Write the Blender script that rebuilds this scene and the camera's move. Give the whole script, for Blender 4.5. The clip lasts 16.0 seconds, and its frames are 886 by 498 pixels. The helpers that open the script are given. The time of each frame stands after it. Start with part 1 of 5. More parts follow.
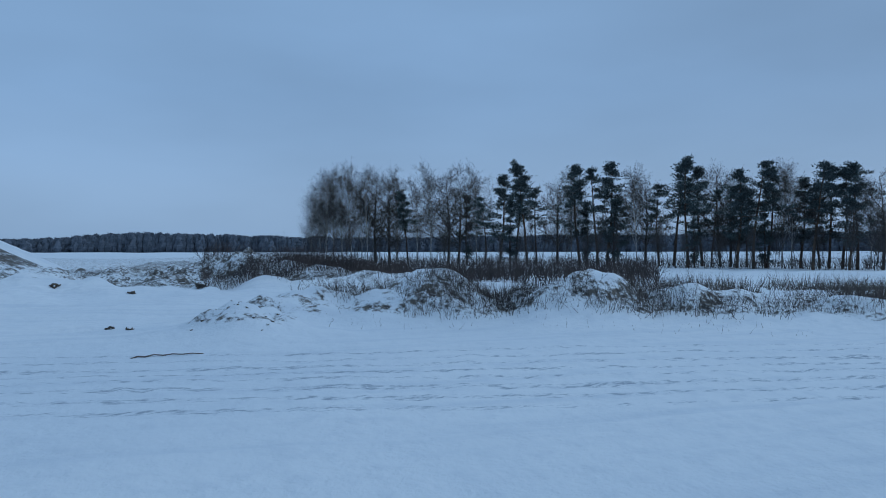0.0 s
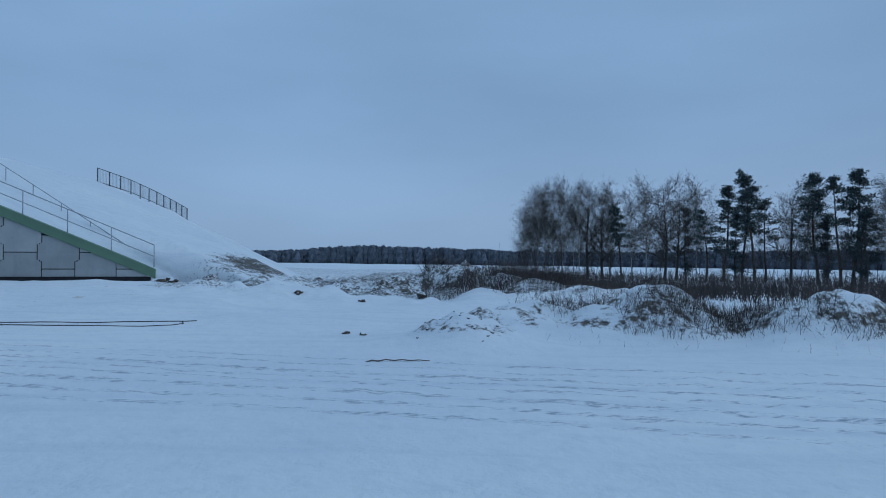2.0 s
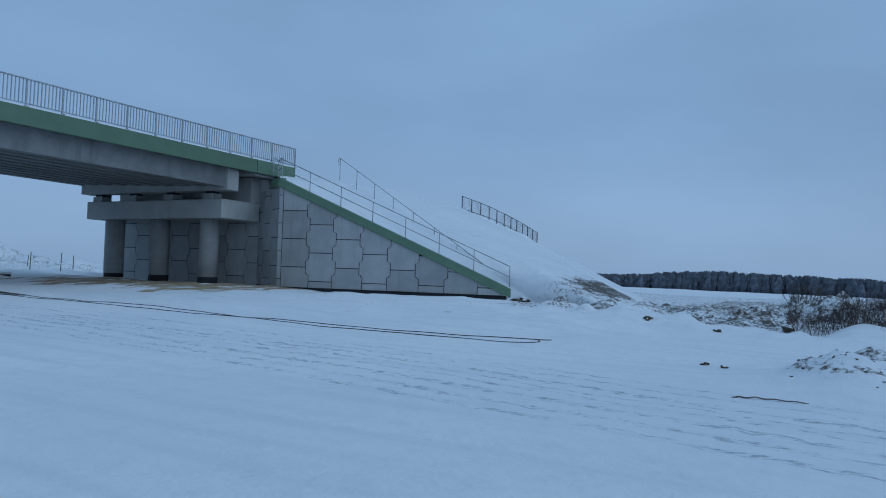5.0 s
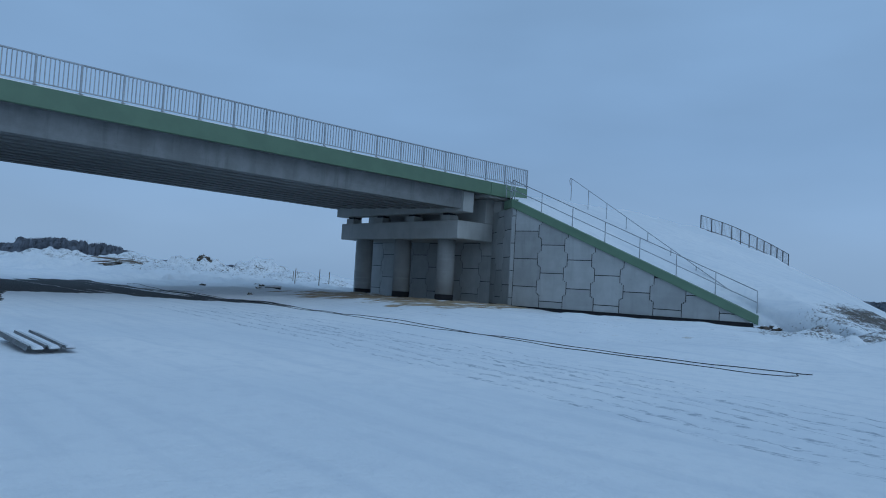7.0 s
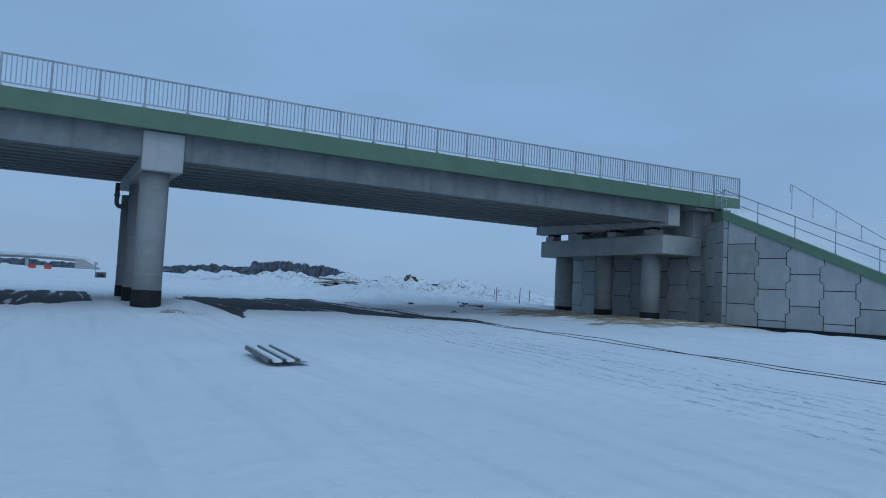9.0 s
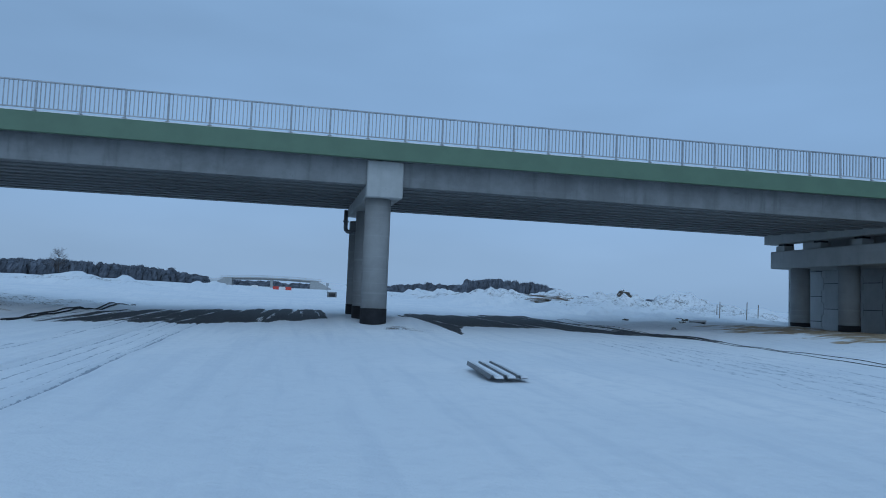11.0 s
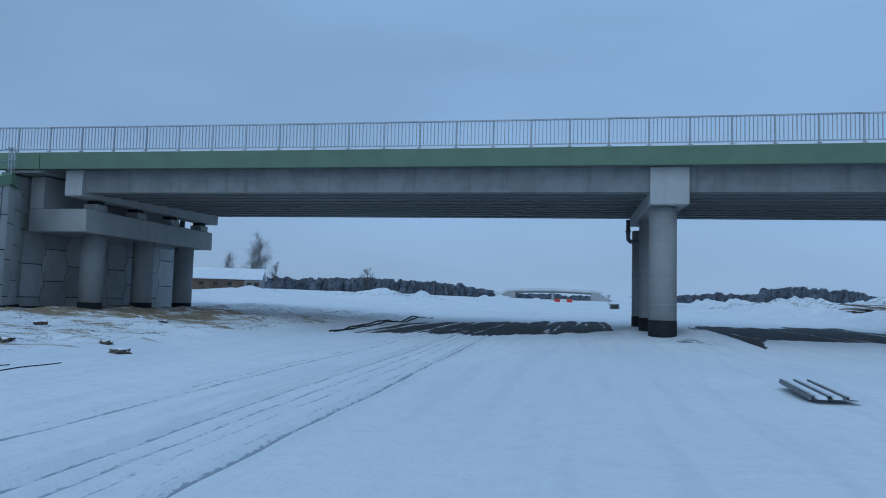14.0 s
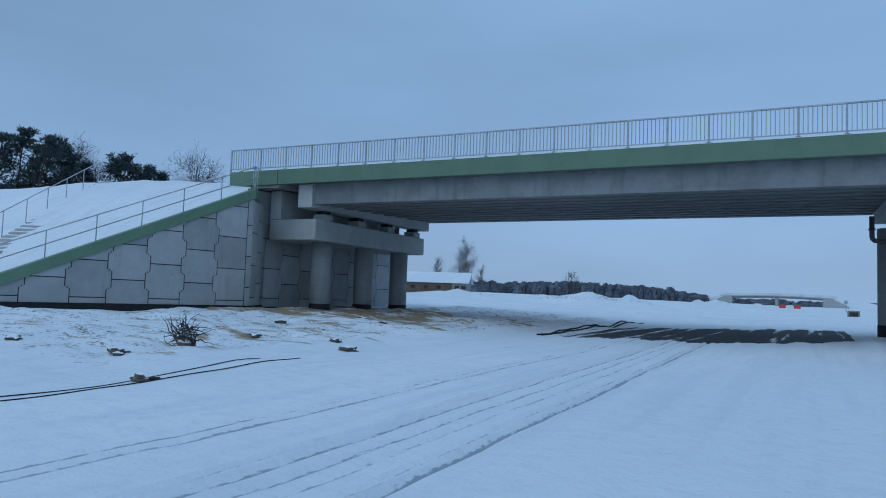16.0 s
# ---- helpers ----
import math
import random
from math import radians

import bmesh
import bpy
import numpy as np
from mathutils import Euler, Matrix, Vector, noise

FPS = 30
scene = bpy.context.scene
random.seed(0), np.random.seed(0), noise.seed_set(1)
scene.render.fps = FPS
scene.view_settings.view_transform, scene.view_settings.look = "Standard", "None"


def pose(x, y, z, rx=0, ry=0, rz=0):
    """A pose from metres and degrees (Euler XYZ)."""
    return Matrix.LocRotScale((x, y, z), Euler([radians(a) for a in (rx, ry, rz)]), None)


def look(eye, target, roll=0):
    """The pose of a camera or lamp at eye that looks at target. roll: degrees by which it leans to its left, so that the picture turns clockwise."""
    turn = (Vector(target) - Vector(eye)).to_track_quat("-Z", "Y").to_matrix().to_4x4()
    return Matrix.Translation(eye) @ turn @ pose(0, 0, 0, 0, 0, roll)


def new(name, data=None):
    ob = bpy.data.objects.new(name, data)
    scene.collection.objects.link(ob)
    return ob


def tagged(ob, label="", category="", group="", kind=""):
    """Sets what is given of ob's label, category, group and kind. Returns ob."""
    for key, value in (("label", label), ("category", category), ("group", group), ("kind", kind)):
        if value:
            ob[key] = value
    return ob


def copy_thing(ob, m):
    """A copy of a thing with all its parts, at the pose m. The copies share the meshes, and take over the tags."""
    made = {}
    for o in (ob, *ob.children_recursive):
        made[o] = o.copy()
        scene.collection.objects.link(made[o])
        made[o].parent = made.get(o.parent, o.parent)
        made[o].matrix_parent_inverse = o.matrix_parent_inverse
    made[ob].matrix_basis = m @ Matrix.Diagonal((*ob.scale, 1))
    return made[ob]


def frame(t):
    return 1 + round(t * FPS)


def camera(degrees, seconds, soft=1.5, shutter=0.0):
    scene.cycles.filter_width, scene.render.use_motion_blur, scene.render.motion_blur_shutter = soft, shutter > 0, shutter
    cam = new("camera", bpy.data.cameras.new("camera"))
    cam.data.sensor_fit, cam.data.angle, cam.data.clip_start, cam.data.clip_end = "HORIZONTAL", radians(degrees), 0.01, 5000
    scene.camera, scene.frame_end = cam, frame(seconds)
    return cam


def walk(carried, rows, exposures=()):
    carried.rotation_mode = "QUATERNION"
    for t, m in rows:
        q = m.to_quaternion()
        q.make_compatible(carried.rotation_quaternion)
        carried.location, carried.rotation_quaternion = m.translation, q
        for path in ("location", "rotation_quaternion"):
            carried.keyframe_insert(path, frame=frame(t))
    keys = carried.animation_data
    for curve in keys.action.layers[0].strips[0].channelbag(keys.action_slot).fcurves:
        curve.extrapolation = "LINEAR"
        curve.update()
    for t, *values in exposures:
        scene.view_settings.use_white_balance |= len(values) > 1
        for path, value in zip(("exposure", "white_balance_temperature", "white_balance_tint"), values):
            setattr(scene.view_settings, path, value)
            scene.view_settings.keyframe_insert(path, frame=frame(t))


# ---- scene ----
cam = camera(64.47, 16.0, soft=1.0)
PATH = [
    (0.0, pose(-2.659, -28.096, 1.45, 89.41, 0.32, -107.28)),
    (0.5, pose(-2.650, -28.067, 1.45, 89.55, 0.34, -103.58)),
    (1.0, pose(-2.643, -28.029, 1.45, 89.82, 0.27, -98.86)),
    (1.5, pose(-2.639, -27.996, 1.45, 90.17, 0.00, -94.81)),
    (2.0, pose(-2.637, -27.959, 1.45, 90.56, -0.28, -90.24)),
    (2.5, pose(-2.639, -27.922, 1.45, 90.86, -0.61, -85.70)),
    (3.0, pose(-2.643, -27.883, 1.45, 91.04, -0.89, -80.88)),
    (3.5, pose(-2.647, -27.862, 1.45, 91.27, -1.09, -78.28)),
    (4.0, pose(-2.656, -27.827, 1.45, 91.58, -1.42, -73.74)),
    (4.2, pose(-2.662, -27.808, 1.45, 91.67, -1.57, -71.27)),
    (6.3, pose(-2.739, -27.667, 1.45, 92.57, -2.69, -51.54)),
    (6.5, pose(-2.749, -27.655, 1.45, 92.67, -2.95, -49.62)),
    (7.0, pose(-2.777, -27.624, 1.45, 92.78, -3.21, -44.42)),
    (7.5, pose(-2.804, -27.600, 1.45, 92.84, -3.42, -39.96)),
    (8.0, pose(-2.829, -27.581, 1.45, 92.95, -3.51, -36.18)),
    (8.5, pose(-2.854, -27.563, 1.45, 93.19, -3.33, -32.36)),
    (9.0, pose(-2.883, -27.547, 1.45, 93.38, -2.81, -28.33)),
    (9.5, pose(-2.908, -27.534, 1.45, 93.61, -2.67, -24.84)),
    (10.0, pose(-2.953, -27.516, 1.45, 93.73, -2.70, -18.81)),
    (10.2, pose(-2.969, -27.511, 1.45, 93.69, -2.63, -16.83)),
    (12.3, pose(-3.080, -27.491, 1.45, 94.17, -1.87, -2.88)),
    (12.5, pose(-3.097, -27.491, 1.45, 94.07, -1.88, -0.90)),
    (13.0, pose(-3.134, -27.492, 1.45, 94.18, -1.66, 3.71)),
    (13.5, pose(-3.164, -27.495, 1.45, 94.19, -1.59, 7.41)),
    (14.0, pose(-3.194, -27.500, 1.45, 94.22, -1.53, 11.18)),
    (14.5, pose(-3.224, -27.507, 1.45, 94.19, -1.57, 14.95)),
    (15.0, pose(-3.254, -27.516, 1.45, 94.16, -1.62, 18.80)),
    (15.5, pose(-3.290, -27.530, 1.45, 94.10, -1.83, 23.54)),
    (16.0, pose(-3.320, -27.544, 1.45, 94.00, -2.04, 27.66)),
]
walk(cam, PATH, exposures=((0.0, -0.06), (3.0, -0.11), (6.5, -0.10), (9.0, -0.02), (12.5, 0.03), (16.0, 0.11)))

# ---- light: overcast winter dusk ----
world = bpy.data.worlds.new("overcast_sky")
scene.world = world
world.use_nodes = True
wn, wl = world.node_tree.nodes, world.node_tree.links
wn.clear()
w_out = wn.new("ShaderNodeOutputWorld")
w_bg = wn.new("ShaderNodeBackground")
sky = wn.new("ShaderNodeTexSky")
sky.sky_type = "NISHITA"
sky.sun_disc = False
sky.sun_elevation = radians(50)
sky.sun_rotation = radians(150)
w_tc = wn.new("ShaderNodeTexCoord")
w_sep = wn.new("ShaderNodeSeparateXYZ")
w_ramp = wn.new("ShaderNodeValToRGB")
w_ramp.color_ramp.elements[0].position = 0.0
w_ramp.color_ramp.elements[0].color = (0.205, 0.335, 0.535, 1)
w_ramp.color_ramp.elements[1].position = 1.0
w_ramp.color_ramp.elements[1].color = (0.27, 0.435, 0.66, 1)
for pos_, col_ in ((0.07, (0.208, 0.335, 0.535, 1)), (0.20, (0.190, 0.325, 0.540, 1)), (0.45, (0.195, 0.335, 0.55, 1))):
    e_ = w_ramp.color_ramp.elements.new(pos_)
    e_.color = col_
for e_ in w_ramp.color_ramp.elements:
    e_.color = (e_.color[0] * 0.995, e_.color[1] * 1.005, e_.color[2] * 0.995, 1)
w_map = wn.new("ShaderNodeMapping")
w_map.inputs["Scale"].default_value = (1.2, 1.2, 4.0)
w_noise = wn.new("ShaderNodeTexNoise")
w_noise.inputs["Scale"].default_value = 1.6
w_noise.inputs["Detail"].default_value = 4.0
w_noise.inputs["Roughness"].default_value = 0.45
w_mr = wn.new("ShaderNodeMapRange")
w_mr.inputs["From Min"].default_value = 0.3
w_mr.inputs["From Max"].default_value = 0.7
w_mr.inputs["To Min"].default_value = 0.90
w_mr.inputs["To Max"].default_value = 1.10
w_mul = wn.new("ShaderNodeMix")
w_mul.data_type, w_mul.blend_type = "RGBA", "MULTIPLY"
w_mul.inputs[0].default_value = 1.0
w_mix = wn.new("ShaderNodeMix")
w_mix.data_type = "RGBA"
w_mix.inputs[0].default_value = 0.006
wl.new(w_tc.outputs["Generated"], w_sep.inputs[0])
wl.new(w_sep.outputs["Z"], w_ramp.inputs[0])
wl.new(w_tc.outputs["Generated"], w_map.inputs[0])
wl.new(w_map.outputs[0], w_noise.inputs["Vector"])
w_dot = wn.new("ShaderNodeVectorMath")
w_dot.operation = "DOT_PRODUCT"
w_dot.inputs[1].default_value = (0.64, 0.77, 0.0)
w_side = wn.new("ShaderNodeMapRange")
w_side.inputs["From Min"].default_value = 0.0
w_side.inputs["From Max"].default_value = 1.0
w_side.inputs["To Min"].default_value = 0.96
w_side.inputs["To Max"].default_value = 1.17
wl.new(w_tc.outputs["Generated"], w_dot.inputs[0])
wl.new(w_dot.outputs["Value"], w_side.inputs[0])
w_prod = wn.new("ShaderNodeMath")
w_prod.operation = "MULTIPLY"
wl.new(w_noise.outputs[0], w_mr.inputs[0])
wl.new(w_mr.outputs[0], w_prod.inputs[0])
wl.new(w_side.outputs[0], w_prod.inputs[1])
wl.new(w_ramp.outputs[0], w_mul.inputs[6])
wl.new(w_prod.outputs[0], w_mul.inputs[7])
wl.new(w_mul.outputs[2], w_mix.inputs[6])
wl.new(sky.outputs[0], w_mix.inputs[7])
wl.new(w_mix.outputs[2], w_bg.inputs[0])
w_bg.inputs[1].default_value = 1.0
wl.new(w_bg.outputs[0], w_out.inputs[0])

sun_data = bpy.data.lights.new("sun", "SUN")
sun_data.energy, sun_data.angle, sun_data.color = 0.62, radians(60), (0.66, 0.83, 1.0)
sun = new("sun", sun_data)
sun.matrix_basis = look((-15, -80, 55), (0, 0, 0))


# ---- materials ----
def material(name):
    m = bpy.data.materials.new(name)
    m.use_nodes = True
    return m, m.node_tree.nodes, m.node_tree.links, m.node_tree.nodes["Principled BSDF"]


def mixcol(n, l, fac, a, b, blend="MIX"):
    x = n.new("ShaderNodeMix")
    x.data_type, x.blend_type = "RGBA", blend
    for sock, v in ((0, fac), (6, a), (7, b)):
        if isinstance(v, (int, float)):
            x.inputs[sock].default_value = v
        elif isinstance(v, tuple):
            x.inputs[sock].default_value = (*v, 1)
        else:
            l.new(v, x.inputs[sock])
    return x.outputs[2]


def noise_tex(n, l, scale, detail=5.0, rough=0.55, vec=None, stretch=None):
    t = n.new("ShaderNodeTexNoise")
    t.inputs["Scale"].default_value, t.inputs["Detail"].default_value, t.inputs["Roughness"].default_value = scale, detail, rough
    if vec is None:
        vec = n.new("ShaderNodeNewGeometry").outputs["Position"]
    if stretch:
        mp = n.new("ShaderNodeMapping")
        mp.inputs["Scale"].default_value = stretch
        l.new(vec, mp.inputs[0])
        vec = mp.outputs[0]
    l.new(vec, t.inputs["Vector"])
    return t.outputs[0]


def ramp(n, l, v, lo, hi, a=0.0, b=1.0):
    x = n.new("ShaderNodeMapRange")
    x.interpolation_type = "SMOOTHSTEP"
    x.inputs["From Min"].default_value, x.inputs["From Max"].default_value = lo, hi
    x.inputs["To Min"].default_value, x.inputs["To Max"].default_value = a, b
    l.new(v, x.inputs[0])
    return x.outputs[0]


def arith(n, l, op, a, b=0.0):
    x = n.new("ShaderNodeMath")
    x.operation = op
    for i, v in enumerate((a, b)):
        if isinstance(v, (int, float)):
            x.inputs[i].default_value = v
        else:
            l.new(v, x.inputs[i])
    return x.outputs[0]


def bump(n, l, b, h, strength=0.5, dist=0.02):
    x = n.new("ShaderNodeBump")
    x.inputs["Strength"].default_value, x.inputs["Distance"].default_value = strength, dist
    l.new(h, x.inputs["Height"])
    l.new(x.outputs[0], b.inputs["Normal"])


def plain(name, c1, c2, scale=6.0, rough=0.7, metal=0.0, bump_scale=40.0, bump_d=0.004, stain=None, stain_scale=0.7, lo=0.35, hi=0.65, stretch=None):
    m, n, l, b = material(name)
    c = mixcol(n, l, ramp(n, l, noise_tex(n, l, scale, stretch=stretch), lo, hi), c1, c2)
    if stain:
        c = mixcol(n, l, ramp(n, l, noise_tex(n, l, stain_scale, 6.0), 0.55, 0.75), c, stain)
    rnd = n.new("ShaderNodeObjectInfo").outputs["Random"]
    c = mixcol(n, l, 1.0, c, ramp_grey(n, l, rnd), "MULTIPLY")
    l.new(c, b.inputs["Base Color"])
    b.inputs["Roughness"].default_value, b.inputs["Metallic"].default_value = rough, metal
    if bump_d:
        bump(n, l, b, noise_tex(n, l, bump_scale), 0.6, bump_d)
    return m


def ramp_grey(n, l, v, lo=0.84, hi=1.10):
    x = n.new("ShaderNodeMapRange")
    x.inputs["To Min"].default_value, x.inputs["To Max"].default_value = lo, hi
    l.new(v, x.inputs[0])
    cx = n.new("ShaderNodeCombineXYZ")
    for i in range(3):
        l.new(x.outputs[0], cx.inputs[i])
    return cx.outputs[0]


SNOW = (0.80, 0.83, 0.86)


def cast(name, base, spread=0.10, run=0.12, lift=0.05, pores=0.25, rust=None, vary=(0.92, 1.07)):
    """Cast concrete: cloudy grey, faint vertical runs, faint level pour lines, pores and now and then a dark or rusty spot."""
    m, n, l, b = material(name)
    pos = n.new("ShaderNodeNewGeometry").outputs["Position"]
    lo, hi = tuple(v * (1 - spread) for v in base), tuple(v * (1 + spread) for v in base)
    c = mixcol(n, l, ramp(n, l, noise_tex(n, l, 1.1, 7, 0.62, pos), 0.32, 0.68), lo, hi)
    c = mixcol(n, l, ramp(n, l, noise_tex(n, l, 1.0, 5, 0.6, pos, (3.2, 3.2, 0.35)), 0.50, 0.74, 0.0, run * 4), c, tuple(v * 0.72 for v in base))
    c = mixcol(n, l, ramp(n, l, noise_tex(n, l, 1.0, 4, 0.6, pos, (0.12, 0.12, 5.5)), 0.52, 0.72, 0.0, lift * 6), c, tuple(v * 1.28 for v in base))
    c = mixcol(n, l, ramp(n, l, noise_tex(n, l, 9.0, 6, 0.7, pos), 0.60, 0.78, 0.0, pores * 1.6), c, tuple(v * 0.62 for v in base))
    c = mixcol(n, l, ramp(n, l, noise_tex(n, l, 2.7, 3, 0.5, pos), 0.68, 0.80, 0.0, 0.55), c, tuple(v * 0.66 for v in base))
    if rust:
        c = mixcol(n, l, ramp(n, l, noise_tex(n, l, 0.55, 5, 0.6, pos), 0.66, 0.80, 0.0, 0.55), c, rust)
    c = mixcol(n, l, 1.0, c, ramp_grey(n, l, n.new("ShaderNodeObjectInfo").outputs["Random"], *vary), "MULTIPLY")
    l.new(c, b.inputs["Base Color"])
    b.inputs["Roughness"].default_value = 0.86
    bump(n, l, b, arith(n, l, "ADD", noise_tex(n, l, 45.0, 4, 0.6, pos), arith(n, l, "MULTIPLY", noise_tex(n, l, 6.0, 4, 0.6, pos), 1.2)), 0.6, 0.005)
    return m


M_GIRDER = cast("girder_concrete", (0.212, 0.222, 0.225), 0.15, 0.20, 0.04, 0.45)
# inner girders: shade under the deck put in as a darker concrete colour
M_GIRDER_SHADED = cast("shaded_girder_concrete", (0.195, 0.203, 0.205), 0.05, 0.03, 0.01, 0.12, vary=(0.97, 1.03))
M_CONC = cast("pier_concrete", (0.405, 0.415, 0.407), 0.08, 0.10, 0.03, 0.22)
M_COLUMN = cast("column_concrete", (0.298, 0.306, 0.306), 0.08, 0.06, 0.10, 0.28)
M_PANEL = cast("panel_concrete", (0.40, 0.412, 0.412), 0.08, 0.10, 0.02, 0.25, rust=(0.36, 0.31, 0.22), vary=(0.83, 1.10))
M_JOINT = plain("joint_dark", (0.03, 0.03, 0.032), (0.06, 0.06, 0.06), 3, 0.95, bump_d=0)
M_GREEN = plain("green_coating", (0.120, 0.205, 0.135), (0.135, 0.23, 0.15), 1.0, 0.55, bump_scale=90, bump_d=0.0015)
M_BLACK = plain("bitumen_coating", (0.008, 0.009, 0.012), (0.015, 0.016, 0.020), 4, 0.85, bump_d=0.003)
M_STEEL = plain("galvanised_steel", (0.33, 0.36, 0.39), (0.41, 0.44, 0.47), 8, 0.5, 0.25, bump_d=0)
M_DARKSTEEL = plain("grey_steel", (0.13, 0.14, 0.15), (0.19, 0.20, 0.21), 8, 0.5, 0.4, bump_d=0)
M_WOOD = plain("old_boards", (0.14, 0.11, 0.08), (0.24, 0.19, 0.14), 5, 0.85)
M_BARK = plain("bark_dark", (0.035, 0.03, 0.027), (0.075, 0.062, 0.052), 3, 0.9, bump_d=0.01, bump_scale=12)
M_TWIG = plain("fine_twigs", (0.048, 0.041, 0.040), (0.085, 0.072, 0.068), 1, 0.9, bump_d=0)
M_PINEBARK = plain("pine_bark", (0.05, 0.036, 0.028), (0.10, 0.065, 0.045), 2, 0.9, bump_d=0.01, bump_scale=10)
# needle greens lightened, with the distance haze put into the colour
M_NEEDLE = plain("hazy_pine_needles", (0.036, 0.056, 0.060), (0.064, 0.092, 0.094), 0.8, 0.85, bump_d=0)
M_BIRCH = plain("birch_bark", (0.16, 0.15, 0.14), (0.38, 0.37, 0.36), 2.5, 0.8, bump_d=0, stretch=(1, 1, 2))
M_WEED = plain("dry_weeds", (0.065, 0.052, 0.044), (0.14, 0.112, 0.092), 2, 0.9, bump_d=0)
M_SHRUB = plain("bare_shrub", (0.048, 0.036, 0.034), (0.095, 0.068, 0.060), 1, 0.9, bump_d=0)
# distant woods: aerial haze is put into the pale bluish base colour
M_HAZY_WOOD, wn_, wl_, wb_ = material("far_woods")
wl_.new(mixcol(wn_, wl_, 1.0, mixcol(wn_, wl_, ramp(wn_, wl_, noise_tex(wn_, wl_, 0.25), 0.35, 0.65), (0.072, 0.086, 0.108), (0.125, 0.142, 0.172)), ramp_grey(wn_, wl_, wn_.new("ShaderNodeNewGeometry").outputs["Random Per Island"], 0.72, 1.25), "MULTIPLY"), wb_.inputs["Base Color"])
wb_.inputs["Roughness"].default_value = 0.95
M_BRICK = plain("barn_brick", (0.13, 0.088, 0.068), (0.18, 0.125, 0.095), 0.8, 0.9, bump_d=0)
M_PLASTER = plain("barn_plaster", (0.22, 0.215, 0.20), (0.30, 0.295, 0.28), 0.8, 0.9, bump_d=0)
M_RED = plain("red_plastic", (0.60, 0.045, 0.03), (0.68, 0.06, 0.04), 3, 0.45, bump_d=0)
M_WHITE = plain("white_plastic", (0.75, 0.75, 0.75), (0.8, 0.8, 0.8), 3, 0.45, bump_d=0)


def snow_material(name, masks):
    """Snow, with bare soil, sand, asphalt and churned crust where the vertex masks say so."""
    m, n, l, b = material(name)
    pos = n.new("ShaderNodeNewGeometry").outputs["Position"]
    big = noise_tex(n, l, 0.12, 4, 0.5, pos)
    fine = noise_tex(n, l, 3.5, 6, 0.6, pos)
    c = mixcol(n, l, ramp(n, l, big, 0.35, 0.65), (0.76, 0.80, 0.84), (0.84, 0.86, 0.88))
    c = mixcol(n, l, ramp(n, l, fine, 0.45, 0.72, 0.0, 0.55), c, (0.70, 0.74, 0.79))

    def mask(attr, tex, soft):
        a = n.new("ShaderNodeAttribute")
        a.attribute_name = attr
        s = arith(n, l, "SUBTRACT", arith(n, l, "ADD", a.outputs["Fac"], tex), 1.0)
        return ramp(n, l, s, -soft, soft)
    streak = noise_tex(n, l, 1.0, 5, 0.6, pos, (2.2, 0.16, 1))
    c = mixcol(n, l, ramp(n, l, streak, 0.46, 0.70, 0.0, 0.50), c, (0.66, 0.71, 0.77))
    heights = arith(n, l, "MULTIPLY", fine, 1.0)
    if "track" in masks:
        t = arith(n, l, "ADD", arith(n, l, "MULTIPLY", noise_tex(n, l, 22.0, 3, 0.6, pos, (1, 0.30, 1)), 0.75), arith(n, l, "MULTIPLY", noise_tex(n, l, 0.9, 3, 0.5, pos), 0.25))
        c = mixcol(n, l, mask("track", t, 0.09), c, (0.36, 0.41, 0.47))
    if "sand" in masks:
        t = noise_tex(n, l, 0.9, 7, 0.62, pos, (0.6, 1.6, 1))
        sc = mixcol(n, l, ramp(n, l, fine, 0.4, 0.65), (0.30, 0.22, 0.14), (0.44, 0.34, 0.23))
        c = mixcol(n, l, mask("sand", t, 0.07), c, sc)
    if "dirt" in masks:
        t = arith(n, l, "ADD", arith(n, l, "MULTIPLY", noise_tex(n, l, 9.0, 6, 0.68, pos), 0.55), arith(n, l, "MULTIPLY", noise_tex(n, l, 1.6, 6, 0.65, pos), 0.45))
        dc = mixcol(n, l, ramp(n, l, noise_tex(n, l, 7.0, 5, 0.6, pos), 0.35, 0.65), (0.050, 0.045, 0.042), (0.15, 0.128, 0.108))
        c = mixcol(n, l, mask("dirt", t, 0.06), c, dc)
    if "asphalt" in masks:
        t = ramp(n, l, noise_tex(n, l, 0.9, 7, 0.62, pos, (3.0, 0.10, 1)), 0.15, 0.85)
        ac = mixcol(n, l, ramp(n, l, noise_tex(n, l, 30.0, 3, 0.6, pos), 0.3, 0.7), (0.022, 0.024, 0.028), (0.045, 0.047, 0.052))
        mk = mask("asphalt", t, 0.10)
        c = mixcol(n, l, mk, c, ac)
    l.new(c, b.inputs["Base Color"])
    b.inputs["Roughness"].default_value = 0.75
    b.inputs["Specular IOR Level"].default_value = 0.25
    h = arith(n, l, "ADD", heights, arith(n, l, "MULTIPLY", noise_tex(n, l, 18.0, 4, 0.6, pos), 0.25))
    bump(n, l, b, h, 0.75, 0.06)
    return m


M_GROUND = snow_material("snow_ground", ("track", "sand", "dirt", "asphalt"))
M_SLOPE = snow_material("snow_slope", ("dirt",))
M_SNOW = snow_material("snow_cover", ())


# ---- helpers ----
YC, ZL, ZQ, CF = -0.0015, -0.00287, -0.000233, 0.034


def bend(x, y, z):
    """The bridge's slight plan curve, crest and crossfall."""
    return (x, y + YC * x * x, z + ZL * x + ZQ * x * x + CF * max(0.0, y - 0.5))


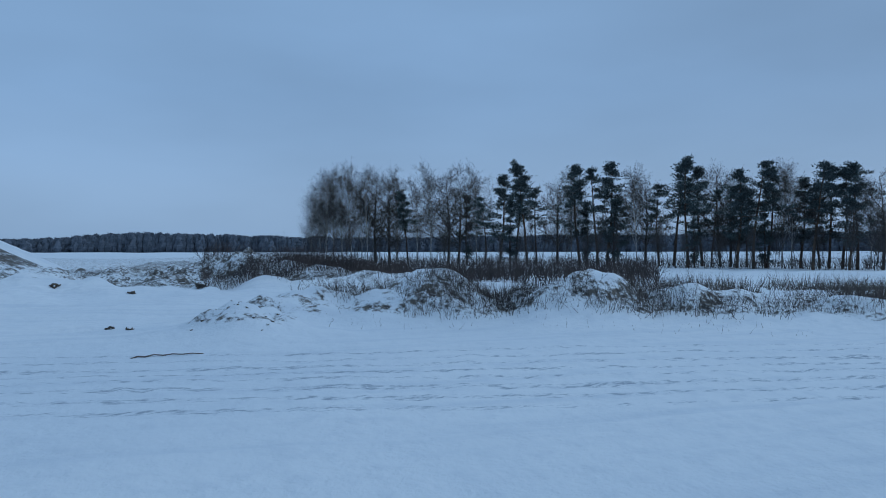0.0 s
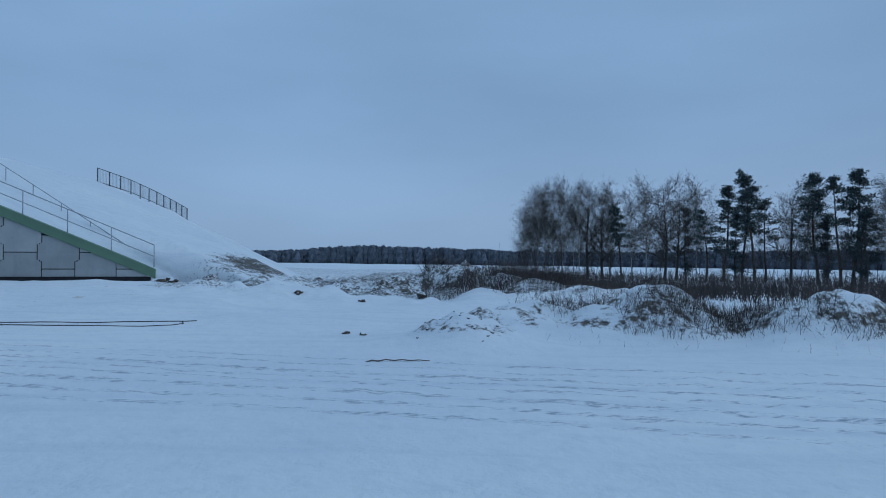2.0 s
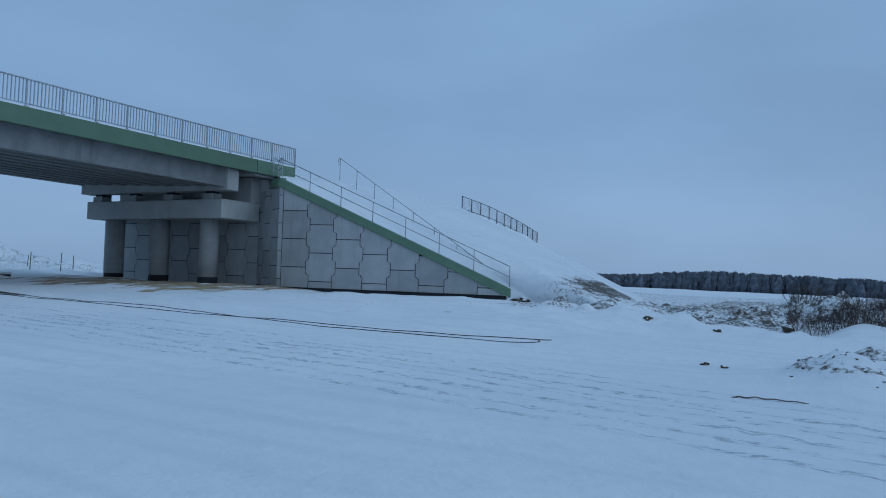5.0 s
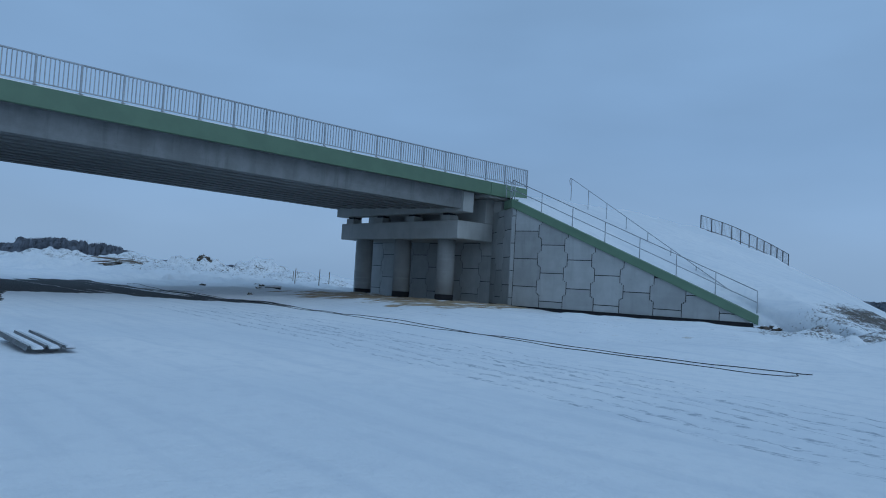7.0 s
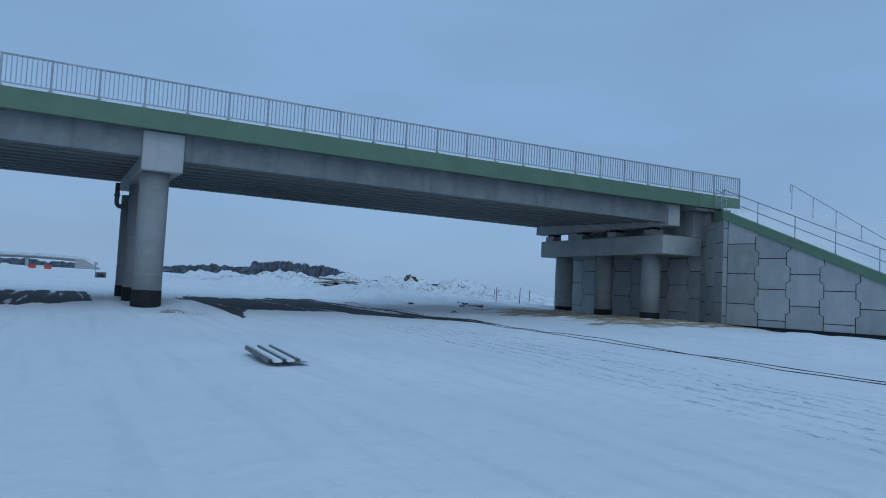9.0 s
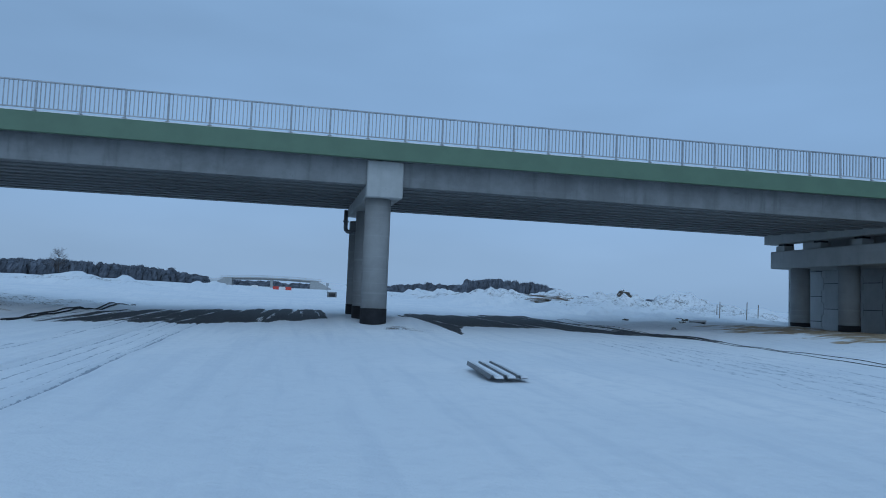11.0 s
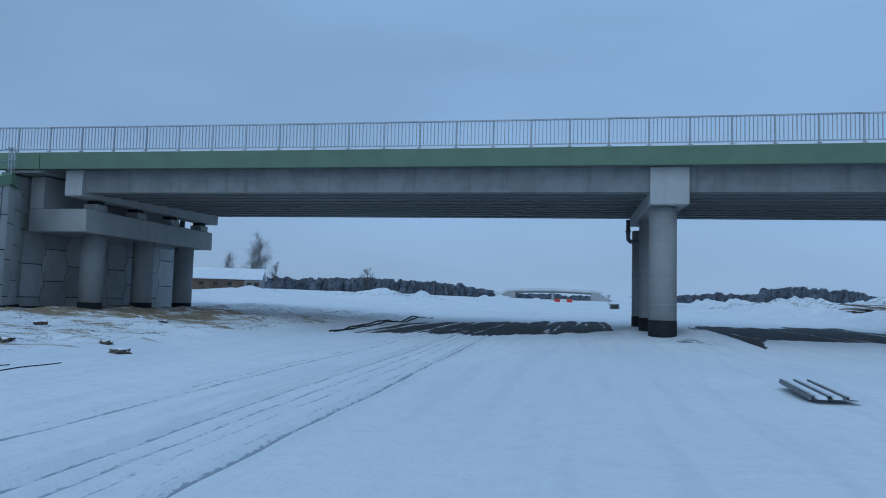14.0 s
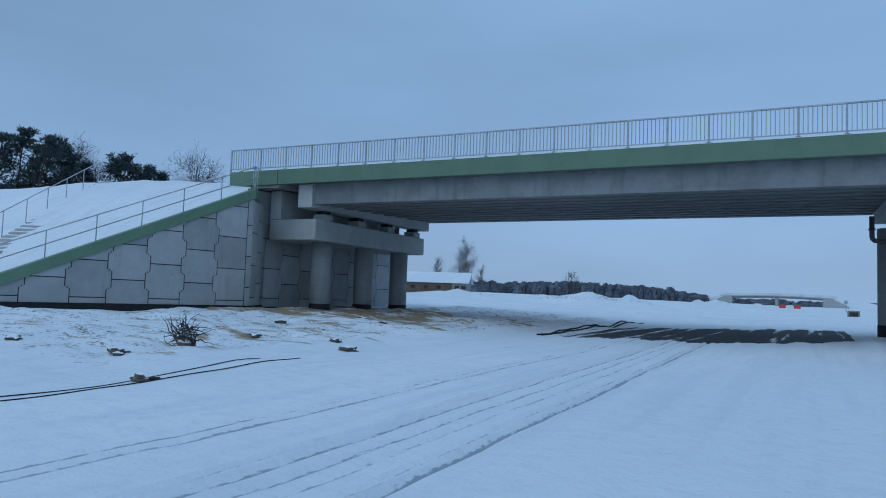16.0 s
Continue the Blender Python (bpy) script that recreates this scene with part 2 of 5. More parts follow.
def mesh_of(bm, mat, smooth=False):
    bmesh.ops.recalc_face_normals(bm, faces=bm.faces)
    me = bpy.data.meshes.new("mesh")
    bm.to_mesh(me)
    bm.free()
    for mm in (mat if isinstance(mat, (list, tuple)) else [mat]):
        me.materials.append(mm)
    if smooth:
        me.shade_smooth()
    return me


def part(name, bm, mat, parent, label="", smooth=False):
    me = bm if isinstance(bm, bpy.types.Mesh) else mesh_of(bm, mat, smooth)
    ob = new(name, me)
    if parent is not None:
        ob.parent = parent
        base = parent.location
        if parent.type == "EMPTY":
            ob.location = (-base[0], -base[1], -base[2])
    if label:
        ob["label"] = label
    return ob


def thing(name, loc, label, category, group="", kind=""):
    e = new(name)
    e.location = loc
    e.empty_display_size = 0.2
    return tagged(e, label, category, group, kind)


def box(bm, x0, x1, y0, y1, z0, z1, bev=0.0, nx=1, fn=None):
    """An axis-aligned block, cut into nx pieces along x, its corners eased; fn maps the vertices."""
    if nx == 1:
        vs = bmesh.ops.create_cube(bm, size=1.0)["verts"]
        for v in vs:
            v.co = Vector(((x0 + x1) / 2 + v.co.x * (x1 - x0), (y0 + y1) / 2 + v.co.y * (y1 - y0), (z0 + z1) / 2 + v.co.z * (z1 - z0)))
        if bev:
            es = list({e for v in vs for e in v.link_edges})
            vs = bmesh.ops.bevel(bm, geom=es, offset=bev, segments=1, affect="EDGES")["verts"]
    else:
        b = bev
        prof = [(y0 + b, z0), (y1 - b, z0), (y1, z0 + b), (y1, z1 - b), (y1 - b, z1), (y0 + b, z1), (y0, z1 - b), (y0, z0 + b)] if b else [(y0, z0), (y1, z0), (y1, z1), (y0, z1)]
        vs, rings = [], []
        for i in range(nx + 1):
            x = x0 + (x1 - x0) * i / nx
            r = [bm.verts.new((x, y, z)) for y, z in prof]
            rings.append(r)
            vs += r
        k = len(prof)
        for a, c in zip(rings, rings[1:]):
            for i in range(k):
                bm.faces.new((a[i], a[(i + 1) % k], c[(i + 1) % k], c[i]))
        bm.faces.new(rings[0])
        bm.faces.new(rings[-1][::-1])
    if fn:
        for v in vs:
            v.co = fn(*v.co)
    return vs


def tube(bm, pts, r, sides=6, r1=None, cap=True):
    """A round bar along a line of points, from radius r to r1."""
    pts = [Vector(q) for q in pts]
    r1 = r if r1 is None else r1
    rings = []
    side = None
    for i, q in enumerate(pts):
        d = (pts[min(i + 1, len(pts) - 1)] - pts[max(i - 1, 0)]).normalized()
        ref = Vector((0, 0, 1)) if abs(d.z) < 0.9 else Vector((1, 0, 0))
        u = d.cross(ref).normalized()
        w = d.cross(u)
        rr = r + (r1 - r) * i / max(1, len(pts) - 1)
        rings.append([bm.verts.new(q + (u * math.cos(2 * math.pi * k / sides) + w * math.sin(2 * math.pi * k / sides)) * rr) for k in range(sides)])
    for a, c in zip(rings, rings[1:]):
        for k in range(sides):
            bm.faces.new((a[k], a[(k + 1) % sides], c[(k + 1) % sides], c[k]))
    if cap and sides > 2:
        bm.faces.new(rings[0][::-1])
        bm.faces.new(rings[-1])


def sstep(a, b, x):
    t = np.clip((x - a) / (b - a), 0, 1)
    return t * t * (3 - 2 * t)


def wave(x, y, s, seed=0.0):
    """Smooth wandering value in -1..1 for arrays, of wave length about s."""
    r = np.random.RandomState(abs(int(seed * 100)) + 7)
    v = 0 * x
    for k in range(7):
        a = r.uniform(0, 2 * np.pi)
        f = (0.6 + 1.1 * r.rand()) * 2 * np.pi / s
        v = v + np.sin((x * np.cos(a) + y * np.sin(a)) * f + r.uniform(0, 6.28))
    return v / 4.0


def hnoise(x, y, s, seed=0):
    """Lattice value noise in 0..1 for arrays."""
    u, v = x / s + 31.7 * seed, y / s - 17.3 * seed
    i, j = np.floor(u), np.floor(v)
    fu, fv = u - i, v - j
    fu, fv = fu * fu * (3 - 2 * fu), fv * fv * (3 - 2 * fv)

    def h(a, b):
        q = np.sin(a * 127.1 + b * 311.7 + seed * 74.7) * 43758.5453
        return q - np.floor(q)
    return (h(i, j) * (1 - fu) + h(i + 1, j) * fu) * (1 - fv) + (h(i, j + 1) * (1 - fu) + h(i + 1, j + 1) * fu) * fv


# ---- the ground: one sheet to the horizon ----
def base_height(x, y):
    """Lie of the land: the road climbs slowly, the fields fall away to one side."""
    z = 0.0082 * (y + 28)
    z = np.where(y < -400, 0.0082 * -372, z)
    z = np.where(y > 500, 0.0082 * 528 + (y - 500) * 0.004, z)
    z = z - 1.3 * sstep(15, 62, x) - 0.0095 * np.maximum(0, x - 62) + 0.017 * np.maximum(0, -14 - x)
    rise = np.where(x > 0, 0.35, 0.20) * (sstep(13, 24, np.abs(x))) * sstep(-25, -16, y) * (1 - sstep(26, 40, y)) * np.where(x > 0, 1 - sstep(34, 44, x), 1.0)
    return z + rise


# heaps of soil beside the road: x, y, radius along and across, height
MOUNDS = []
for az_, d_, r_, h_ in ((92, 14.6, 0.8, 0.42), (94.6, 16.4, 0.9, 0.42), (97.3, 16.8, 0.9, 0.40), (100, 17.6, 0.9, 0.42), (103.6, 16.4, 0.9, 0.48), (106.3, 16.9, 1.15, 0.78), (109.0, 16.2, 0.8, 0.5),
                        (111.5, 16.8, 0.7, 0.32), (114.8, 16.6, 0.9, 0.55), (118.1, 16.8, 1.15, 0.86), (121.0, 16.6, 0.8, 0.45), (124.6, 17.2, 1.0, 0.60), (128.3, 17.4, 1.1, 0.40),
                        (133.0, 18.0, 1.3, 0.32), (137.5, 18.2, 1.3, 0.34), (142, 18.6, 1.3, 0.32), (91.5, 31.0, 2.0, 0.85), (94.6, 29.0, 1.7, 0.65), (97.8, 27.0, 1.6, 0.6), (101, 25.0, 1.5, 0.5), (104, 24, 1.5, 0.5)):
    d_, h_ = (d_ - 2.3, h_ + 0.06) if d_ < 20 else (d_ - 1.0, h_)
    MOUNDS.append((-3.1 + d_ * math.sin(radians(az_)), -28 + d_ * math.cos(radians(az_)), r_ * 1.15, r_, h_))
# heaps beyond the bridge
HEAPS = [(24, 44, 4, 4, 1.2), (28, 38, 3.5, 3, 1.2), (33, 47, 5, 4, 1.6), (21, 58, 5, 4, 1.3), (38, 36, 4, 4, 1.2), (43, 52, 4.2, 4, 3.0), (50, 46, 4, 4, 1.6),
         (17, 74, 4, 6, 0.9), (26, 72, 6, 6, 1.3), (52, 60, 5, 5, 1.6), (14.5, 95, 3, 8, 0.8), (22, 110, 6, 9, 1.1), (60, 50, 5, 5, 1.6),
         (-34, 78, 6, 4, 1.7), (-28, 80, 5, 4, 1.5), (-40, 76, 4, 3, 1.2), (-58, 84, 4, 3, 1.6), (-72, 96, 4, 4, 1.5), (-19, 105, 5, 4, 1.8), (-24, 112, 5, 4, 1.4),
         (-14, 130, 6, 5, 1.6), (-36, 120, 8, 5, 1.4)]


WHEELS = ((-6.06, 0.065, 0.085, 1), (-6.24, 0.050, 0.040, 2), (-6.62, 0.050, 0.022, 3), (-6.92, 0.050, 0.030, 4), (-7.22, 0.062, 0.070, 5), (-7.42, 0.060, 0.060, 6), (-7.85, 0.060, 0.018, 7), (-8.50, 0.070, 0.034, 8), (-8.74, 0.070, 0.026, 9),
          (-9.60, 0.10, 0.018, 10), (-10.1, 0.10, 0.014, 11), (-5.30, 0.08, 0.016, 12), (-4.55, 0.08, 0.014, 13), (-3.75, 0.10, 0.020, 14), (-3.05, 0.10, 0.018, 15), (-2.05, 0.16, 0.014, 16), (-10.8, 0.10, 0.016, 17))
CRAWLS = ((3.62, 0.13, 1), (4.10, 0.14, 2), (4.62, 0.20, 3), (5.10, 0.12, 4), (5.45, 0.12, 5), (5.85, 0.18, 6), (6.40, 0.11, 7), (6.95, 0.11, 8))


def track_x(tx, y, s):
    return tx + 0.025 * np.sin(y * 0.11 + s) + 0.012 * np.sin(y * 0.31 + 2 * s) - 0.023 * (y + 23)


def crawl_x(tx, y, s):
    return tx + 0.04 * np.sin(y * 0.16 + s) + 3.2 * np.tanh((y + 28) * 0.062)


def ground_z(x, y):
    x, y = np.asarray(x, float), np.asarray(y, float)
    z = base_height(x, y)
    road = (1 - sstep(11.2, 13.2, np.abs(x)))
    far = 1 - sstep(60, 200, np.hypot(x, y + 28))
    # drifts and hummocks off the road
    z = z + (1 - road) * far * (0.10 * wave(x, y, 9, 1) + 0.05 * wave(x, y, 3.1, 2) + 0.05 * (hnoise(x, y, 0.9, 3) - 0.5))
    z = z + (1 - road) * (1 - far) * 0.35 * wave(x, y, 40, 4)
    # churned field between the heaps and the bank
    churn = sstep(17, 24, x) * (1 - sstep(60, 90, x)) * sstep(-34, -29, y) * (1 - sstep(-20, -17, y)) + sstep(40, 50, x) * (1 - sstep(110, 150, x)) * sstep(-32, -28, y) * (1 - sstep(-16, -10, y))
    lumps = np.maximum(0, hnoise(x, y, 0.7, 5) - 0.45) * 0.7 + np.maximum(0, hnoise(x, y, 1.7, 6) - 0.45) * 0.9
    z = z + np.clip(churn, 0, 1) * lumps
    # strip of rough snow along the foot of the walls
    foot = sstep(13, 15, np.abs(x)) * (1 - sstep(26, 28, np.abs(x))) * sstep(-26, -20, y) * (1 - sstep(16, 24, y))
    z = z + foot * 0.42 * np.maximum(0, hnoise(x, y, 1.3, 7) * 0.6 + hnoise(x, y, 0.45, 8) * 0.4 - 0.48) * np.where(x < 0, 1.0, 0.35)
    top = 0 * x
    for mx, my, ra, rb, h in MOUNDS:
        wob = 1 + 0.28 * wave(x, y, 2.4, mx) + 0.14 * wave(x, y, 0.9, my)
        q = ((x - mx) / rb) ** 2 + ((y - my) / ra) ** 2
        top = np.maximum(top, h * np.exp(-q * 0.9) * wob)
    z = z + top + np.clip(top * 3, 0, 1) * (0.13 * (hnoise(x, y, 0.33, 9) - 0.5) + 0.12 * (hnoise(x, y, 0.8, 10) - 0.5))
    top = 0 * x
    for mx, my, ra, rb, h in HEAPS:
        q = ((x - mx) / ra) ** 2 + ((y - my) / rb) ** 2
        top = np.maximum(top, h * np.exp(-q) * (1 + 0.3 * wave(x, y, 3.3, mx)))
    z = z + top + np.clip(top, 0, 1) * 0.5 * (hnoise(x, y, 0.9, 9) - 0.5)
    # low berm along the far verge
    z = z + 0.9 * sstep(14, 19, x) * (1 - sstep(30, 60, x)) * sstep(22, 34, y) * (0.55 + 0.45 * hnoise(x, y, 5, 11)) * (1 - sstep(180, 400, y))
    z = z + sstep(13.5, 18, x) * (1 - sstep(30, 40, x)) * sstep(14, 22, y) * (1 - sstep(100, 160, y)) * (0.75 * (hnoise(x, y, 1.1, 12) - 0.4) + 0.45 * (hnoise(x, y, 0.5, 14) - 0.45))
    # the median lies a little proud; its edge drops to the carriageway
    med = sstep(-1.75, -1.55, x) * (1 - sstep(2.3, 2.5, x))
    z = z + med * 0.05 * (0.6 + 0.4 * wave(x, y, 3, 13))
    # heaps of packed snow by the pier
    q = ((x - 1.4) / 1.0) ** 2 + ((y - 2.4) / 2.2) ** 2
    z = z + 0.30 * np.exp(-q) * (0.6 + 0.8 * hnoise(x, y, 0.7, 21)) + np.exp(-((x - 0.6) / 1.9) ** 2 - ((y + 2.5) / 3.5) ** 2) * 0.16 * (hnoise(x, y, 0.8, 22) - 0.4) + 0.16 * np.exp(-((x + 1.2) / 0.6) ** 2 - ((y - 3.0) / 2.5) ** 2)
    # wheel tracks on the near carriageway
    for tx, w, d, s in WHEELS:
        c = track_x(tx, y, s)
        t = (x - c) / w
        dep = d * (0.55 + 0.45 * hnoise(x * 0.0, y, 2.0, s)) * (1 - sstep(-2, 4, y)) + d * 0.3 * sstep(16, 20, y) * (1 - sstep(90, 140, y))
        z = z - dep * np.exp(-t * t) + 0.45 * dep * np.exp(-((np.abs(t) - 1.7) / 0.6) ** 2)
    # crawler tracks on the far carriageway
    for tx, w, s in CRAWLS:
        c = crawl_x(tx, y, s)
        band = np.exp(-(((x - c) / w) ** 2) ** 2)
        z = z + band * (0.026 * (hnoise(x, y, 0.23, 20 + s) - 0.50) + 0.034 * (hnoise(x, y, 0.12, 30 + s) - 0.5)) * (1 - sstep(-6, 0, y))
    z = z + road * far * (0.02 * wave(x, y, 7, 15) + 0.012 * wave(x, y, 2.2, 16) + 0.012 * (hnoise(x, y, 0.28, 17) - 0.5) * hnoise(x, y, 4, 18))
    return z


def axis(lo, hi, fine, spans, grow=1.17, far=3200):
    """Cell edges: fine within the spans, then ever wider out to the horizon."""
    v = []
    for (a, b), st in zip(spans, fine):
        v += list(np.arange(a, b, st))
    v.append(spans[-1][1])
    st = fine[-1]
    while v[-1] < far:
        st *= grow
        v.append(v[-1] + st)
    st = fine[0]
    u = [v[0]]
    while u[-1] > -far:
        st *= grow
        u.append(u[-1] - st)
    return np.array(u[:0:-1] + v)


gx = axis(0, 0, (0.22, 0.10, 0.045, 0.10, 0.06, 0.10, 0.20, 0.5), ((-30, -14), (-14, -9), (-9, -5.8), (-5.8, 3.2), (3.2, 9.2), (9.2, 15.5), (15.5, 30), (30, 60)))
gy = axis(0, 0, (0.3, 0.17, 0.30, 0.6), ((-56, -44), (-44, -10), (-10, 22), (22, 70)))
GX, GY = np.meshgrid(gx, gy, indexing="ij")
GZ = ground_z(GX, GY)
ni, nj = GX.shape
idx = np.arange(ni * nj).reshape(ni, nj)
quads = np.stack([idx[:-1, :-1], idx[1:, :-1], idx[1:, 1:], idx[:-1, 1:]], -1).reshape(-1, 4)
me = bpy.data.meshes.new("ground")
me.vertices.add(ni * nj)
me.vertices.foreach_set("co", np.stack([GX, GY, GZ], -1).astype(np.float32).ravel())
me.loops.add(quads.size)
me.loops.foreach_set("vertex_index", quads.ravel().astype(np.int32))
me.polygons.add(len(quads))
me.polygons.foreach_set("loop_start", np.arange(0, quads.size, 4, dtype=np.int32))
me.update()
me.validate()


def add_mask(me, name, v):
    a = me.attributes.new(name, "FLOAT", "POINT")
    a.data.foreach_set("value", np.asarray(v, np.float32).ravel())


# bare asphalt blown free under the bridge, both carriageways
lane_l = sstep(-13.2, -11.0, GX) * (1 - sstep(-1.75, -1.6, GX))
lane_r = sstep(2.4, 2.55, GX) * (1 - sstep(12.0, 13.4, GX))
low_l = np.interp(GX, (-13.4, -11.2, -8.4, -5.9, -4.0, -1.6), (-1.9, -2.9, -2.1, -1.2, 1.6, 6.0))
top_l = np.interp(GX, (-13.4, -11.9, -9.7, -7.0, -3.0, -1.6), (3.0, 6.5, 12.0, 13.6, 18.5, 20.0))
low_r = np.interp(GX, (2.4, 2.75, 3.3, 4.1, 8.0, 9.5, 11.4, 12.4), (-4.2, -3.2, 0.2, 1.6, 2.0, -0.4, -1.9, -3.9))
top_r = np.interp(GX, (2.4, 7.0, 12.0), (14.8, 17.0, 19.5))
wander = 1.6 * (hnoise(GX, GY * 0.25, 0.55, 61) - 0.5)
under_l = sstep(-0.5, 0.9, GY - low_l + wander) * (1 - sstep(-2.5, 2.5, GY - top_l + 2 * wander)) * np.interp(GX, (-13.0, -9.5, -6.5), (0.74, 0.86, 1.0))
under_r = sstep(-0.5, 0.7, GY - low_r + wander * sstep(3.5, 4.5, GX)) * (1 - sstep(-2.0, 2.0, GY - top_r + 2 * wander)) * (1 - 0.35 * sstep(10.3, 11.0, GX) * sstep(1.0, 5.0, GY))
asph = np.maximum(lane_l * under_l, lane_r * under_r)
add_mask(me, "asphalt", asph * np.where(GX < 0, 0.77, 0.80))
near_wall = sstep(14, 20, np.abs(GX)) * (1 - sstep(28, 30, np.abs(GX))) * sstep(-9, -4, GY) * (1 - sstep(5, 12, GY))
verge = sstep(13.2, 14.5, np.abs(GX)) * (1 - sstep(26, 30, np.abs(GX))) * sstep(-24, -18, GY) * (1 - sstep(14, 20, GY))
add_mask(me, "sand", np.maximum(near_wall * np.where(GX < 0, 0.555, 0.60), verge * np.where(GX < 0, 0.385, 0.30)))
track = 0 * GX
for tx, w, d, s in WHEELS:
    band = np.exp(-((GX - track_x(tx, GY, s)) / (w * 0.95)) ** 2) * (1 - sstep(-1, 5, GY))
    track = np.maximum(track, band * (min(0.90, 0.47 + 6.5 * d) if d > 0.021 else 0.36) * (0.86 + 0.14 * hnoise(GX * 0, GY, 1.5, 70 + s)))
for tx, w, s in CRAWLS:
    band = np.exp(-(((GX - crawl_x(tx, GY, s)) / w) ** 2) ** 2) * (1 - sstep(-6, 0, GY))
    track = np.maximum(track, band * 0.475 * (0.90 + 0.10 * hnoise(GX, GY, 1.7, 50 + s)))
add_mask(me, "track", track)
dirt = 0 * GX
for mx, my, ra, rb, h in MOUNDS:
    q = ((GX - mx) / rb) ** 2 + ((GY - my) / ra) ** 2
    dirt = np.maximum(dirt, (0.50 if h > 0.5 else 0.46) * np.exp(-((q - 0.6) / 0.9) ** 2))
for mx, my, ra, rb, h in HEAPS:
    q = ((GX - mx) / ra) ** 2 + ((GY - my) / rb) ** 2
    dirt = np.maximum(dirt, 0.46 * np.exp(-((q - 0.5) / 0.8) ** 2))
churn = sstep(18, 24, GX) * (1 - sstep(120, 160, GX)) * sstep(-33, -29, GY) * (1 - sstep(-18, -12, GY))
dirt = np.maximum(dirt, 0.51 * churn)
dirt = np.maximum(dirt, 0.45 * sstep(40, 60, GX) * (1 - sstep(200, 300, GX)) * sstep(-60, -45, GY) * (1 - sstep(20, 60, GY)))
dirt = np.maximum(dirt, 0.44 * sstep(14, 20, GX) * (1 - sstep(40, 60, GX)) * sstep(20, 30, GY) * (1 - sstep(90, 130, GY)))
dirt = np.maximum(dirt, np.where(GX < 0, 0.43, 0.36) * sstep(13.4, 15, np.abs(GX)) * (1 - sstep(26, 30, np.abs(GX))) * sstep(-24, -18, GY) * (1 - sstep(18, 24, GY)))
dirt = np.maximum(dirt, 0.49 * np.exp(-((GX - 0.6) / 2.0) ** 2 - ((GY + 2.5) / 3.5) ** 2))
add_mask(me, "dirt", dirt)
me.materials.append(M_GROUND)
me.shade_smooth()
tagged(new("ground", me), "snow covered ground with wheel tracks, bare asphalt and soil patches", "ground", kind="structure")


# ---- embankments that carry the upper road ----
def ruled(name, rows, label, n=34, dirt_fn=None, rough=0.12):
    """A snow slope skinned over lines from crest to toe; each row is a list of points from one foot over the top to the other."""
    rows = [[Vector(q) for q in r] for r in rows]
    m = len(rows[0])
    P = np.array([[list(q) for q in r] for r in rows])
    u = np.linspace(0, len(rows) - 1, (len(rows) - 1) * 14 + 1)
    v = np.linspace(0, m - 1, (m - 1) * n + 1)

    def smooth_idx(t, cnt):
        i = np.clip(np.floor(t).astype(int), 0, cnt - 2)
        return i, t - i
    iu, fu = smooth_idx(u, len(rows))
    iv, fv = smooth_idx(v, m)
    A = P[iu] * (1 - fu)[:, None, None] + P[iu + 1] * fu[:, None, None]
    G = A[:, iv] * (1 - fv)[None, :, None] + A[:, iv + 1] * fv[None, :, None]
    X, Y = G[..., 0], G[..., 1]
    fade = np.clip(np.minimum(u[:, None] * 2.5, 1), 0, 1) * np.ones_like(X)
    G[..., 2] += fade * rough * (wave(X, Y, 5, 3) * 0.8 + wave(X, Y, 1.6, 4) * 0.35 + (hnoise(X, Y, 0.6, 3) - 0.5) * 0.4)
    a, b = G.shape[:2]
    ix = np.arange(a * b).reshape(a, b)
    fs = np.stack([ix[:-1, :-1], ix[1:, :-1], ix[1:, 1:], ix[:-1, 1:]], -1).reshape(-1, 4)
    me = bpy.data.meshes.new(name)
    me.from_pydata(G.reshape(-1, 3).tolist(), [], fs.tolist())
    me.update()
    d = dirt_fn(X, Y, G[..., 2]) if dirt_fn else 0 * X
    add_mask(me, "dirt", d)
    me.materials.append(M_SLOPE)
    me.shade_smooth()
    bm = bmesh.new()
    bm.from_mesh(me)
    bmesh.ops.recalc_face_normals(bm, faces=bm.faces)
    if sum(f.normal.z for f in bm.faces) < 0:
        bmesh.ops.reverse_faces(bm, faces=bm.faces)
    bm.to_mesh(me)
    bm.free()
    return tagged(new(name, me), label, "embankment", kind="structure")


def patch_dirt(X, Y, Z):
    return 0.60 * np.exp(-((X - 31) / 7.5) ** 2 - ((Y + 19.0) / 3.8) ** 2) * (1 - sstep(1.0, 2.9, Z)) * (0.86 + 0.14 * hnoise(X, Y, 1.4, 33)) + 0.34 * np.exp(-((X - 45) / 12) ** 2 - ((Y + 12) / 5) ** 2)


